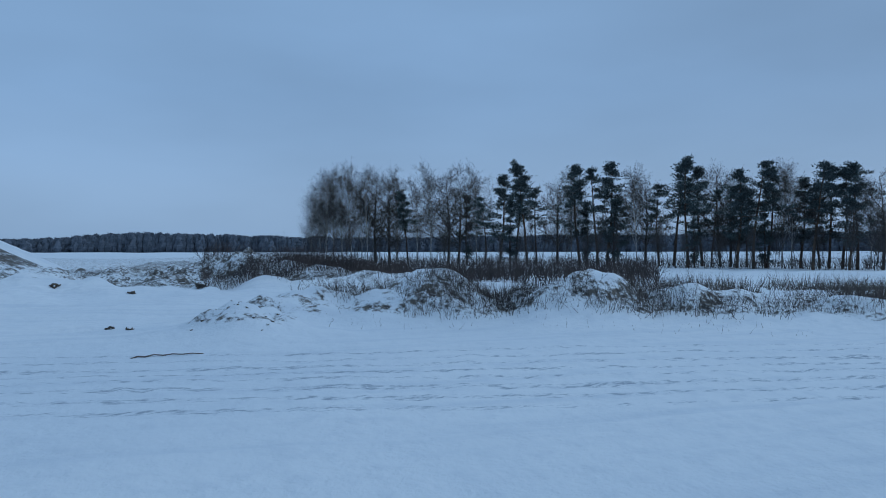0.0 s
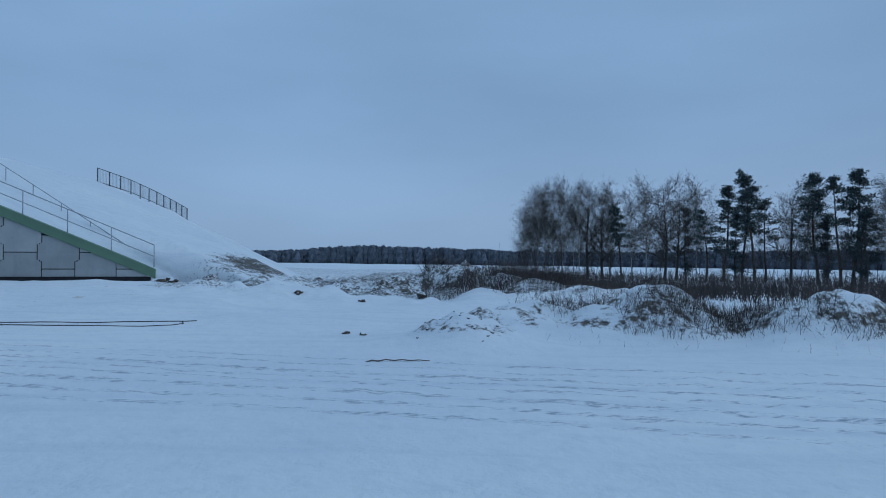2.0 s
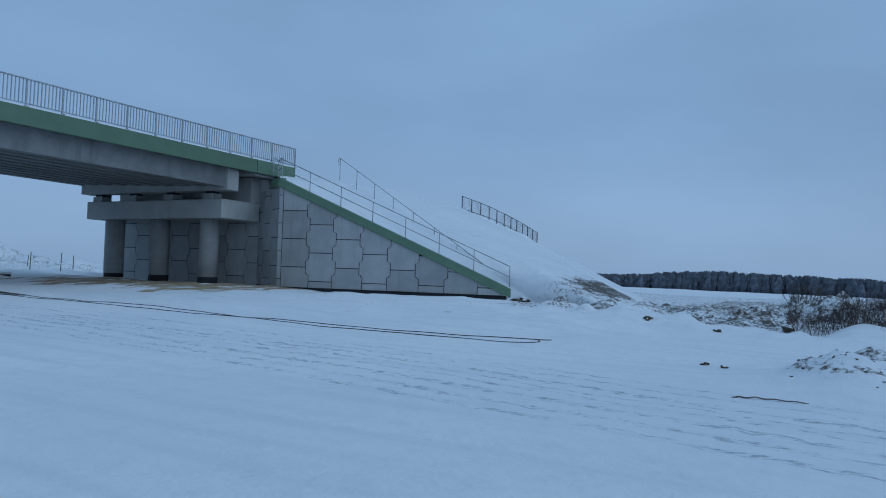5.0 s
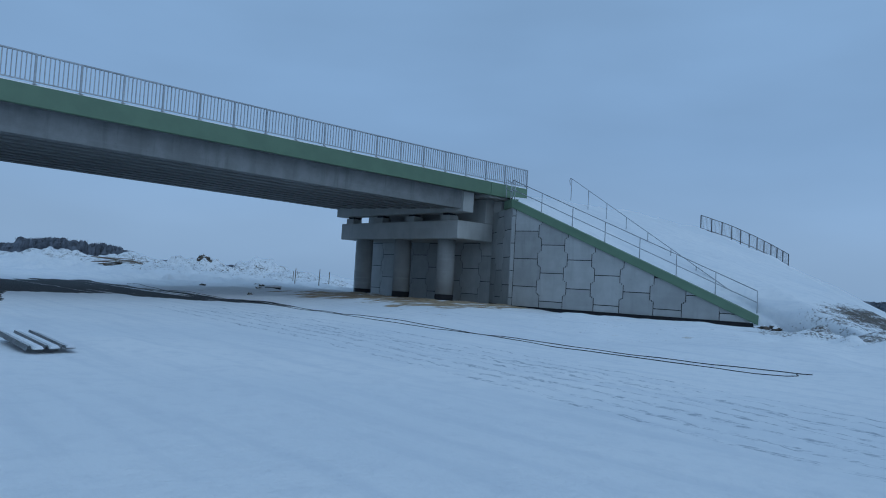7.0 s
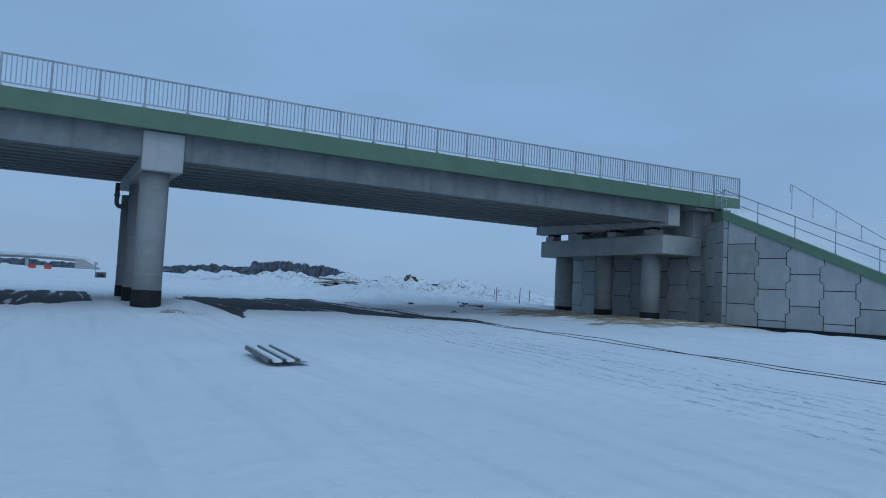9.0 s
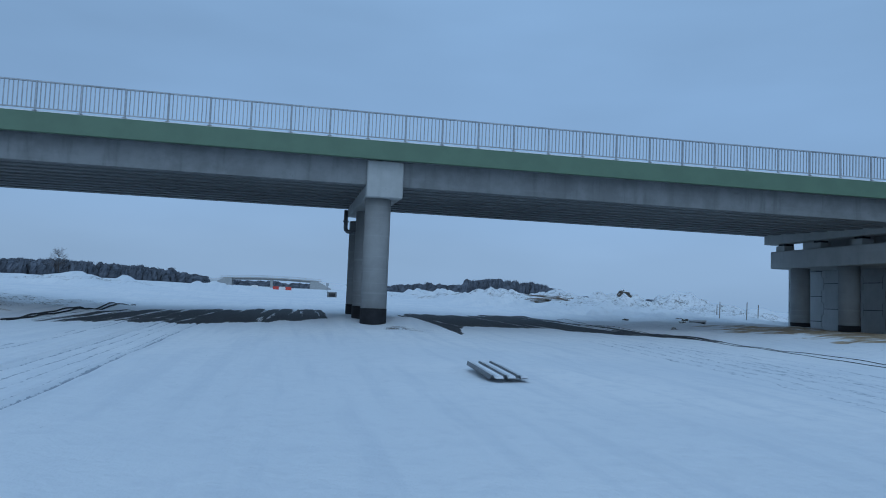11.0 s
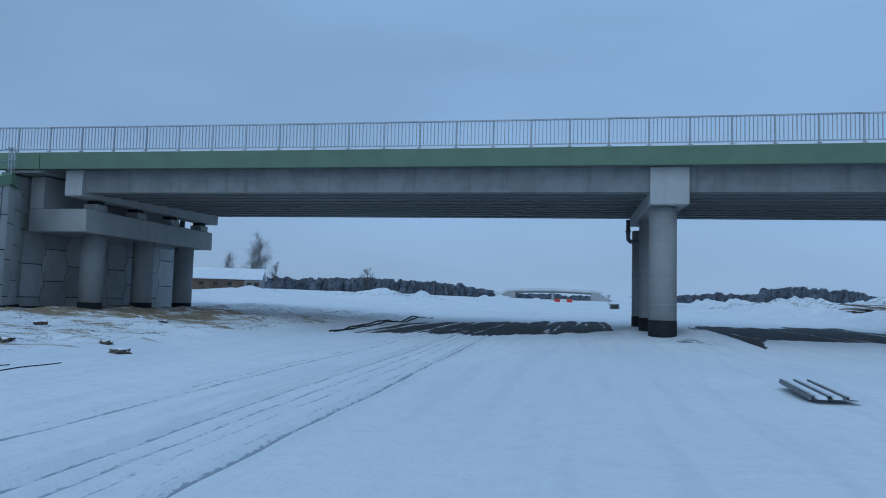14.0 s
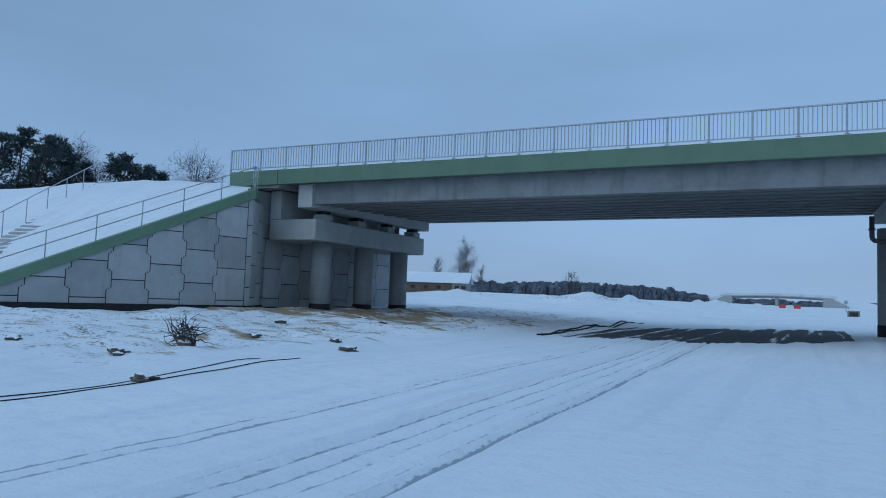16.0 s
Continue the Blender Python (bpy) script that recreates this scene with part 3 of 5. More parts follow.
ruled("embankment_east", [
    [(28.6, -15.2, 0.10), (26.25, -3.2, 6.08), (29.2, -0.2, 6.95), (29.2, 12.8, 6.95), (36.2, 23.4, 0.0)],
    [(28.2, -17.6, -0.20), (31.0, -3.0, 6.65), (33.0, -0.5, 7.05), (33.0, 12.8, 7.2), (39, 26.0, -0.2)],
    [(26.0, -20.9, 0.02), (39.0, -3.4, 6.75), (40.0, -1.4, 7.15), (41.0, 12.8, 7.3), (45, 28.0, -0.6)],
    [(29.8, -22.3, -0.10), (49.0, -4.0, 6.25), (50.5, -2.0, 6.95), (52.0, 12.6, 6.9), (54, 28.0, -0.8)],
    [(38.5, -20.0, -0.70), (57.0, -5.2, 5.10), (58.6, -2.6, 6.0), (62.0, 12.6, 5.9), (64, 27.0, -1.0)],
    [(46.0, -19.0, -1.00), (62.0, -6.0, 3.95), (64.3, -3.6, 4.65), (69.0, 12.0, 4.8), (72, 26.0, -1.2)],
    [(66.0, -17.0, -1.90), (72.0, -6.0, 3.0), (75.0, -2.0, 3.3), (78.0, 12.0, 3.3), (82, 25.0, -1.6)],
    [(88.0, -14.0, -2.6), (90.0, -5.0, -1.6), (92.0, 0.0, -1.5), (93.0, 12.0, -1.5), (94, 24.0, -2.4)],
], "snow covered embankment slope with bare soil at its foot", dirt_fn=patch_dirt)
ruled("embankment_west", [
    [(-28.6, -15.2, 0.20), (-26.25, -3.2, 6.08), (-29.2, -0.2, 6.95), (-29.2, 12.8, 6.95), (-36.2, 23.4, 0.2)],
    [(-34.0, -17.0, 0.2), (-33.0, -3.0, 6.95), (-34.0, -0.5, 7.25), (-34.0, 12.8, 7.2), (-39, 26.0, 0.5)],
    [(-44.0, -17.0, 0.7), (-43.0, -3.2, 7.00), (-44.0, -1.0, 7.25), (-44.0, 12.8, 7.2), (-45, 27.0, 0.8)],
    [(-60.0, -17.0, 1.0), (-60.0, -3.2, 6.90), (-60.0, -1.0, 7.15), (-60.0, 12.8, 7.1), (-60, 27.0, 1.0)],
    [(-120.0, -14.0, 1.9), (-120.0, -3.2, 6.3), (-120.0, -1.0, 6.5), (-120.0, 12.8, 6.5), (-120, 26.0, 2.0)],
    [(-200.0, -6.0, 3.0), (-200.0, -3.2, 3.4), (-200.0, -1.0, 3.5), (-200.0, 12.8, 3.5), (-200, 20.0, 3.0)],
], "snow covered embankment slope beside the bridge", dirt_fn=lambda X, Y, Z: 0.30 + 0 * X)


# ---- the bridge ----
def wall_point(a, b, u, off=0.0):
    d = Vector((b[0] - a[0], b[1] - a[1], 0)).normalized()
    nrm = Vector((d.y, -d.x, 0))
    return Vector((a[0], a[1], 0)) + d * u + nrm * off


bridge = thing("bridge", (0, 6, 0.2), "grey concrete road overpass with green edge beams", "bridge")
bm = bmesh.new()
box(bm, -26.6, 26.6, 0.14, 12.6, 6.86, 7.30, nx=24, fn=bend)
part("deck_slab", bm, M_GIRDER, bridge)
for xa, xb in ((-29.6, -26.64), (26.64, 29.6)):
    bm = bmesh.new()
    box(bm, xa, xb, 0.14, 12.6, 6.70, 7.30, nx=3, fn=bend)
    part("approach_slab", bm, M_CONC, bridge)
NG = 10
for i in range(NG):
    y0 = 0.58 + i * (11.9 - 0.58) / (NG - 1)
    for s in (-1, 1):
        bm = bmesh.new()
        xa, xb = (0.6, 25.3) if s > 0 else (-25.3, -0.6)
        box(bm, xa, xb, y0, y0 + (0.78 if i in (0, NG - 1) else 0.62), 5.86, 6.87, 0.012, 12, bend)
        # outer girders keep plain concrete, inner ones the copy darkened as underside shade
        part("girder", bm, M_GIRDER if i in (0, NG - 1) else M_GIRDER_SHADED, bridge)
for y0, y1 in ((-0.05, 0.14), (12.6, 12.79)):
    for xa, xb in ((-29.5, -26.62), (-26.58, 26.58), (26.62, 29.5)):
        bm = bmesh.new()
        box(bm, xa, xb, y0, y1, 6.82, 7.56, 0.015, 24 if xb - xa > 10 else 3, bend)
        part("edge_beam", bm, M_GREEN, bridge, "green coated edge beam")
for xa, xb in ((-29.5, 29.5),):
    bm = bmesh.new()
    box(bm, xa, xb, 0.0, 1.3, 7.30, 7.62, 0.06, 40, bend)
    part("snow_strip", bm, M_SNOW, bridge, "snow lying on the bridge edge")
    bm = bmesh.new()
    box(bm, xa, xb, 11.4, 12.75, 7.30, 7.62, 0.06, 40, bend)
    part("snow_strip", bm, M_SNOW, bridge, "snow lying on the bridge edge")


def column(name, x, y, z0, z1, r, parent, black):
    bm = bmesh.new()
    tube(bm, [(x, y, z0), (x, y, z1)], r, 32)
    o = part(name, bm, M_COLUMN, parent)
    for f in o.data.polygons:
        f.use_smooth = len(f.vertices) == 4
    bm = bmesh.new()
    tube(bm, [(x, y, z0), (x, y, z0 + black)], r + 0.012, 32)
    c = part("base_coating", bm, M_BLACK, o, "black bitumen coating")
    for f in c.data.polygons:
        f.use_smooth = len(f.vertices) == 4
    return o


# middle pier with its crosshead
bm = bmesh.new()
vs = box(bm, -0.68, 0.78, 0.36, 12.1, 5.36, 6.84, 0.04)
for v in vs:
    v.co = bend(*v.co)
part("crosshead", bm, M_CONC, bridge)
for y in (1.25, 6.1, 10.9):
    column("pier_column", -0.11, y, -0.2, 5.40, 0.53, bridge, 1.12)
bm = bmesh.new()
tube(bm, [(-0.92, 9.6, 5.85), (-0.92, 9.6, 4.95), (-0.90, 9.6, 4.82), (-0.82, 9.6, 4.74), (-0.5, 9.6, 4.70), (-0.2, 9.6, 4.70)], 0.11, 10)
tube(bm, [(-0.92, 9.6, 5.30), (-0.92, 9.6, 5.22)], 0.15, 10)
part("drain_pipe", bm, M_DARKSTEEL, bridge, "grey drain pipe with an elbow", smooth=True)

# abutments: a cap beam on three columns, an upright at its end and the diaphragm that ties the girders
for s in (-1, 1):
    drop = 0.0 if s > 0 else 0.09

    def sx(a, b):
        return (a, b) if s > 0 else (-b + 0.2, -a + 0.2)
    bm = bmesh.new()
    box(bm, *sx(25.12, 28.06), -0.10, 10.85, 3.99 + drop, 5.03 + drop, 0.04)
    part("cap_beam", bm, M_CONC, bridge)
    bm = bmesh.new()
    box(bm, *((25.0, 25.76) if s > 0 else (-25.66, -24.86)), 0.40, 12.2, 5.70, 6.855, 0.03, 6, lambda x, y, z: bend(x, y, z) if z > 6.3 else (x, y + YC * x * x, z + ZL * x + ZQ * x * x))
    part("end_diaphragm", bm, M_CONC, bridge)
    bm = bmesh.new()
    box(bm, *sx(27.36, 28.06), -0.097, 10.85, 5.03 + drop, 6.47 + drop * 1.5, 0.03)
    part("back_wall", bm, M_CONC, bridge)
    bm = bmesh.new()
    box(bm, *((28.08, 29.5) if s > 0 else (-29.5, -28.08)), -0.62, 0.80, 4.9, 6.43 + drop * 1.5, 0.03)
    part("wing_block", bm, M_CONC, bridge)
    for i in range(4):
        y = 0.75 + i * 3.0
        bm = bmesh.new()
        box(bm, *sx(25.25, 25.95), y, y + 0.75, 5.03 + drop, 5.36 + drop, 0.02)
        b_ = part("bearing_plinth", bm, M_CONC, bridge)
        bm = bmesh.new()
        box(bm, *sx(25.35, 25.85), y + 0.1, y + 0.65, 5.36 + drop, 5.49 + drop * 1.5, 0.01)
        part("bearing", bm, M_BLACK, b_, "black bearing pad")
    for y in (1.50, 5.35, 9.15):
        column("abutment_column", s * 25.88 + (0.2 if s < 0 else 0.0), y, 0.0, 4.02 + drop, 0.525, bridge, 0.80 if s > 0 else 0.94)


# ---- railings ----
def bar_mesh(x0, x1, y, z0, z1, bev=0.0):
    bm = bmesh.new()
    box(bm, x0, x1, -y, y, z0, z1, bev)
    return mesh_of(bm, M_STEEL)


def rail_mesh_post():
    bm = bmesh.new()
    box(bm, -0.035, 0.035, -0.035, 0.035, 0.0, 1.11, 0.008)
    box(bm, -0.08, 0.08, -0.07, 0.07, 0.0, 0.02)
    return mesh_of(bm, M_STEEL)


XS = [-29.57] + [-27.75 + 1.5 * k for k in range(38)] + [29.57]
post_m, upright_m = rail_mesh_post(), bar_mesh(-0.016, 0.016, 0.016, 0.12, 1.06)
rails_m = {n_: (bar_mesh(0.03, n_ - 0.03, 0.035, 1.055, 1.115, 0.01), bar_mesh(0.03, n_ - 0.03, 0.022, 0.085, 0.125)) for n_ in (1.5, 1.82)}
for y0 in (0.07, 12.66):
    rl = thing("bridge_railing", (0, y0, 7.6), "galvanised steel bridge railing with upright bars", "railing", "bridge railings")
    rest = []
    for i, x in enumerate(XS):
        p0 = Vector(bend(x, y0, 7.60)) - rl.location
        o = new("post", post_m)
        o.parent, o.location = rl, p0
        if i + 1 == len(XS):
            continue
        p1 = Vector(bend(XS[i + 1], y0, 7.60)) - rl.location
        d = p1 - p0
        bay = 1.5 if XS[i + 1] - x < 1.6 else 1.82
        turn = Matrix.Translation(p0) @ pose(0, 0, 0, 0, -math.degrees(math.atan2(d.z, d.x)), math.degrees(math.atan2(d.y, d.x)))
        for n_, m_ in zip(("top_rail", "bottom_rail"), rails_m[bay]):
            o = new(n_, m_)
            o.parent, o.matrix_basis = rl, turn
        k = 10 if bay == 1.5 else 12
        for q in range(1, k):
            u = turn @ Matrix.Translation((bay * q / k, 0, 0))
            if y0 < 1 and 3 <= i < 36:
                o = new("bar", upright_m)
                o.parent, o.matrix_basis = rl, u
            else:
                rest.append(u)
    bm = bmesh.new()
    for u in rest:
        for v in box(bm, -0.016, 0.016, -0.016, 0.016, 0.12, 1.06):
            v.co = u @ v.co
    o = part("bars", bm, M_STEEL, rl)
    o.location = (0, 0, 0)
    tagged(o, kind="stuff")


# ---- retaining walls of interlocking concrete panels ----
def clip(poly, a, b, c):
    """The part of a polygon where a*u + b*v <= c."""
    out = []
    for i, q in enumerate(poly):
        r = poly[(i + 1) % len(poly)]
        fq, fr = a * q[0] + b * q[1] - c, a * r[0] + b * r[1] - c
        if fq <= 0:
            out.append(q)
        if fq * fr < 0:
            t = fq / (fq - fr)
            out.append((q[0] + t * (r[0] - q[0]), q[1] + t * (r[1] - q[1])))
    return out


def cross_panel(u0, u1, cv, pv, first, last):
    """Outline of a cross-shaped panel between two joints, stepped at its sides except where it meets a plain edge."""
    g, h, e, k = 0.088, pv / 2, 0.030, pv / 4
    steps = ((-h, -k - e, -g), (-k - e, -k + e, 0.0), (-k + e, k - e, g), (k - e, k + e, 0.0), (k + e, h, -g))
    right, left = [], []
    for v0, v1, out in steps:
        ro, lo = (0.0 if last else out), (0.0 if first else out)
        right += [(u1 + ro - 0.020, cv + v0), (u1 + ro - 0.020, cv + v1)]
        left += [(u0 - lo + 0.020, cv + v0), (u0 - lo + 0.020, cv + v1)]
    pts = right + left[::-1]
    return [(u, v + (0.019 if v < cv - h + 0.01 else -0.019 if v > cv + h - 0.01 else 0.0)) for u, v in pts]


def panel_wall(name, a, b, z0, top0, top1, label, edges, va, vb, pv=1.5, strip=None):
    """A wall along a to b, topped by a line from top0 to top1: columns of panels between the edges, their joints at va and vb in turn, after a plain corner strip."""
    L = math.hypot(b[0] - a[0], b[1] - a[1])
    w = thing(name, (a[0], a[1], z0), label, "wall", kind="structure")
    d = Vector((b[0] - a[0], b[1] - a[1], 0)) / L
    nrm = Vector((d.y, -d.x, 0))
    mid = Vector(((a[0] + b[0]) / 2, (a[1] + b[1]) / 2, 0))
    if nrm.dot(Vector((0, mid.y, 0)) - mid) < 0:
        nrm = -nrm
    slope = (top1 - top0) / L

    def to3(u, v, off):
        return Vector((a[0], a[1], 0)) + d * u + nrm * off + Vector((0, 0, v))

    def slab(poly, o0, o1, ease=0.0):
        bm = bmesh.new()
        k = len(poly)
        cu, cv = sum(q[0] for q in poly) / k, sum(q[1] for q in poly) / k
        f0 = [bm.verts.new(to3(u, v, o0)) for u, v in poly]
        f1 = [bm.verts.new(to3(u, v, o1 - ease)) for u, v in poly]
        f2 = [bm.verts.new(to3(u + math.copysign(min(ease, abs(cu - u)), cu - u), v + math.copysign(min(ease, abs(cv - v)), cv - v), o1)) for u, v in poly] if ease else f1
        for i in range(k):
            bm.faces.new((f0[i], f0[(i + 1) % k], f1[(i + 1) % k], f1[i]))
            if ease:
                bm.faces.new((f1[i], f1[(i + 1) % k], f2[(i + 1) % k], f2[i]))
        bm.faces.new(f2)
        bm.faces.new(f0[::-1])
        return bm
    back = [(0, z0 - 0.6), (L, z0 - 0.6), (L, top1 - 0.02), (0, top0 - 0.02)]
    part("backing", slab(back, -0.30, -0.034), M_JOINT, w, "dark recessed joints")
    part("plinth", slab([(0, z0 - 0.6), (L, z0 - 0.6), (L, z0 + 0.16), (0, z0 + 0.16)], -0.03, 0.022), M_BLACK, w, "black coated plinth")
    start, pitch = edges
    cols = [(start + pitch * i, start + pitch * (i + 1)) for i in range(int((L - start) / pitch) + 1)]
    if cols[0][0] > 0.5:
        cols.insert(0, (0.0, start))
        va, vb = vb, va
    todo = [(u0, u1, va if i % 2 == 0 else vb, i == 0, u1 >= L) for i, (u0, u1) in enumerate(cols)]
    if strip is not None:
        todo.insert(0, (0.0, start, strip, True, True))
    for u0, u1, vj, first, last in todo:
        for j in range(-2, 6):
            p = cross_panel(u0, u1, vj + pv * (j + 0.5), pv, first, last)
            p = clip(p, -1, 0, -0.01)
            p = clip(p, 1, 0, L - 0.01)
            p = clip(p, 0, -1, -(z0 + 0.17))
            p = clip(p, -slope, 1, top0)
            if len(p) < 3:
                continue
            ar = abs(sum(p[k][0] * p[(k + 1) % len(p)][1] - p[(k + 1) % len(p)][0] * p[k][1] for k in range(len(p)))) / 2
            if ar < 0.03:
                continue
            part("panel", slab(p, -0.03, 0.0, 0.008), M_PANEL, w)
    return w, to3, L


def wing(s, zb):
    """One corner of an abutment: wing wall down the slope, canted corner and the wall under the deck."""
    c0, c1, c2, c3, c4 = (s * 26.0, -3.25), (s * 28.45, -15.2), (s * 28.2, 0.05), (s * 28.2, 13.2), (s * 35.6, 22.8)
    side = "east" if s > 0 else "west"
    w, to3, L = panel_wall("wall_wing_" + side, c0, c1, zb, 5.72, 0.50, "retaining wall of interlocking grey concrete panels", *(((0.24, 1.49), 1.52, 0.80, 1.46, 0.87) if s > 0 else ((0.30, 1.53), 1.01, 1.72, 1.41, 1.62)))
    bm = bmesh.new()
    prof = [(0, 5.70), (L + 0.2, 0.38), (L + 0.2, 0.80), (0.0, 6.16)]
    rings = [[bm.verts.new(to3(u, v, o)) for u, v in prof] for o in (-0.32, 0.09)]
    for i in range(4):
        bm.faces.new((rings[0][i], rings[0][(i + 1) % 4], rings[1][(i + 1) % 4], rings[1][i]))
    bm.faces.new(rings[0][::-1])
    bm.faces.new(rings[1])
    bmesh.ops.bevel(bm, geom=list(bm.edges), offset=0.012, segments=1, affect="EDGES")
    part("coping", bm, M_GREEN, w, "green coated sloping coping")
    w2, to3b, L2 = panel_wall("wall_corner_" + side, c0, c2, zb, 5.72, 5.72, "canted retaining wall corner of concrete panels", (0.0, 1.48), *((1.55, 0.86) if s > 0 else (1.15, 1.84)))
    bm = bmesh.new()
    rings = [[bm.verts.new(to3b(u, v, o)) for u, v in ((0.0, 5.70), (1.35, 5.70), (1.35, 6.16), (0.0, 6.16))] for o in (-0.32, 0.09)]
    for i in range(4):
        bm.faces.new((rings[0][i], rings[0][(i + 1) % 4], rings[1][(i + 1) % 4], rings[1][i]))
    bm.faces.new(rings[0][::-1])
    bm.faces.new(rings[1])
    part("coping", bm, M_GREEN, w2, "green coated coping")
    panel_wall("wall_under_" + side, c2, c3, zb - 0.1, 5.0, 5.0, "retaining wall of concrete panels under the bridge", *(((0.89, 1.53), 0.90, 1.67, 1.53) if s > 0 else ((1.33, 1.53), 1.88, 1.12, 1.53)))
    panel_wall("wall_far_" + side, c3, c4, zb - 0.1, 6.2, 0.7, "far retaining wall of concrete panels", (0.0, 1.5), 1.0, 1.75)
    return to3, L


wing_e = wing(1, 0.30)
wing_w = wing(-1, 0.62)


def pipe_rail(name, pts, h, label, mids=(0.55,), step=1.75, r=0.022, hook=True):
    """A tube handrail on posts along a line of ground points."""
    pts = [Vector(q) for q in pts]
    e = thing(name, pts[0], label, "railing")
    lens = [0.0]
    for p_, q_ in zip(pts, pts[1:]):
        lens.append(lens[-1] + (q_ - p_).length)

    def at(sv):
        for i in range(len(pts) - 1):
            if sv <= lens[i + 1] + 1e-6:
                return pts[i].lerp(pts[i + 1], (sv - lens[i]) / max(1e-6, lens[i + 1] - lens[i]))
        return pts[-1]
    for hh in (h, *[h * m for m in mids]):
        bm = bmesh.new()
        line = [q + Vector((0, 0, hh)) for q in pts]
        if hook and hh == h:
            d0 = (pts[0] - pts[1]).normalized()
            line = [pts[0] + d0 * 0.12 + Vector((0, 0, h - 0.45)), pts[0] + d0 * 0.22 + Vector((0, 0, h - 0.2)), pts[0] + d0 * 0.12 + Vector((0, 0, h))] + line
        tube(bm, line, r, 8)
        part("rail", bm, M_STEEL, e, smooth=True)
    n = max(1, int(round(lens[-1] / step)))
    for i in range(n + 1):
        q = at(lens[-1] * i / n)
        bm = bmesh.new()
        tube(bm, [q - Vector((0, 0, 0.25)), q + Vector((0, 0, h))], r, 8)
        part("post", bm, M_STEEL, e, smooth=True)
    return e


for s, (to3, L) in ((1, wing_e), (-1, wing_w)):
    pts = [to3(-0.1, 6.16, -0.12), to3(L + 0.1, 0.82, -0.12)]
    pipe_rail("wing_wall_railing", pts, 1.05, "galvanised two-bar tube railing on the wing wall coping", (0.52,), 1.95, hook=False)
    q = to3(0.05, 6.16, -0.10)
    pipe_rail("corner_railing", [q, q + Vector((s * 0.75, 0.9, 0.02)), q + Vector((s * 1.5, 1.9, 0.35))], 1.05, "short tube railing at the bridge end", (0.52,), 1.0, hook=False)


def stairs(top, bottom, label, width=0.9):
    """Slope stair of concrete steps half buried in snow, with a handrail on one side."""
    t, b_ = Vector(top), Vector(bottom)
    e = thing("stairs", b_, label, "stairs")
    n = int(abs(t.z - b_.z) / 0.18)
    run = Vector((b_.x - t.x, b_.y - t.y, 0))
    d = run.normalized()
    side = Vector((-d.y, d.x, 0))
    tread = run.length / n
    for i in range(n):
        c = t + run * ((i + 0.5) / n)
        z = t.z + (b_.z - t.z) * (i + 1) / n + 0.06
        bm = bmesh.new()
        vs = box(bm, -tread / 2 - 0.02, tread / 2 + 0.02, -width / 2, width / 2, -0.20, 0.0, 0.015)
        for v in vs:
            v.co = Vector((c.x, c.y, z)) + d * v.co.x + side * v.co.y + Vector((0, 0, v.co.z))
        o = part("step", bm, M_CONC, e)
        bm = bmesh.new()
        vs = box(bm, -tread / 2 - 0.03, tread / 2 - 0.06, -width / 2 + 0.02, width / 2 - 0.02, 0.0, 0.07, 0.03)
        for v in vs:
            v.co = Vector((c.x, c.y, z)) + d * v.co.x + side * v.co.y + Vector((0, 0, v.co.z))
        part("snow_cap", bm, M_SNOW, o, "snow on the tread")
    return side


sd = stairs((33.2, -2.4, 6.80), (29.3, -15.2, -0.15), "snow covered stair flight up the embankment")
pipe_rail("stair_handrail", [Vector((33.2, -2.4, 7.2)) + sd * -0.55, Vector((29.2, -15.2, 0.05)) + sd * -0.45], 1.1, "galvanised tube handrail beside the stairs", (), 1.9)
sd = stairs((-37.4, -2.4, 7.15), (-30.6, -13.2, 1.85), "snow covered stair flight up the embankment")
pipe_rail("stair_handrail", [Vector((-37.4, -2.4, 7.1)) + sd * -0.55, Vector((-30.6, -13.2, 1.8)) + sd * -0.55], 1.1, "galvanised tube handrail beside the stairs", (), 1.9)


def mesh_fence(name, pts, label, h=1.1, n=12):
    """A low steel fence of framed bays along a curved line."""
    pts = [Vector(q) for q in pts]
    e = thing(name, pts[0], label, "fence")
    k = len(pts) - 1
    line = []
    for i in range(n + 1):
        t = k * i / n
        j = min(int(t), k - 1)
        line.append(pts[j].lerp(pts[j + 1], t - j))
    for i, q in enumerate(line):
        bm = bmesh.new()
        box(bm, q.x - 0.035, q.x + 0.035, q.y - 0.035, q.y + 0.035, q.z - 0.5, q.z + h)
        part("post", bm, M_DARKSTEEL, e)
        if i < n:
            r = line[i + 1]
            bm = bmesh.new()
            for hh in (0.06, h - 0.02):
                tube(bm, [q + Vector((0, 0, hh)), r + Vector((0, 0, hh))], 0.03, 6)
            part("rail_pair", bm, M_DARKSTEEL, e)
            for m in range(1, 8):
                c = q.lerp(r, m / 8)
                bm = bmesh.new()
                tube(bm, [c + Vector((0, 0, 0.06)), c + Vector((0, 0, h - 0.02))], 0.009, 4, cap=False)
                part("bar", bm, M_DARKSTEEL, e)
    return e


mesh_fence("embankment_fence", [(50.2, -2.2, 6.85), (55, -2.4, 6.55), (59, -2.8, 6.0), (62, -3.3, 5.4), (64.2, -3.9, 4.75)], "dark steel fence on the embankment edge", n=11)
mesh_fence("embankment_fence", [(-52.0, -1.6, 7.1), (-62, -1.6, 7.0), (-72, -1.6, 6.9)], "dark steel fence on the embankment edge", n=10)


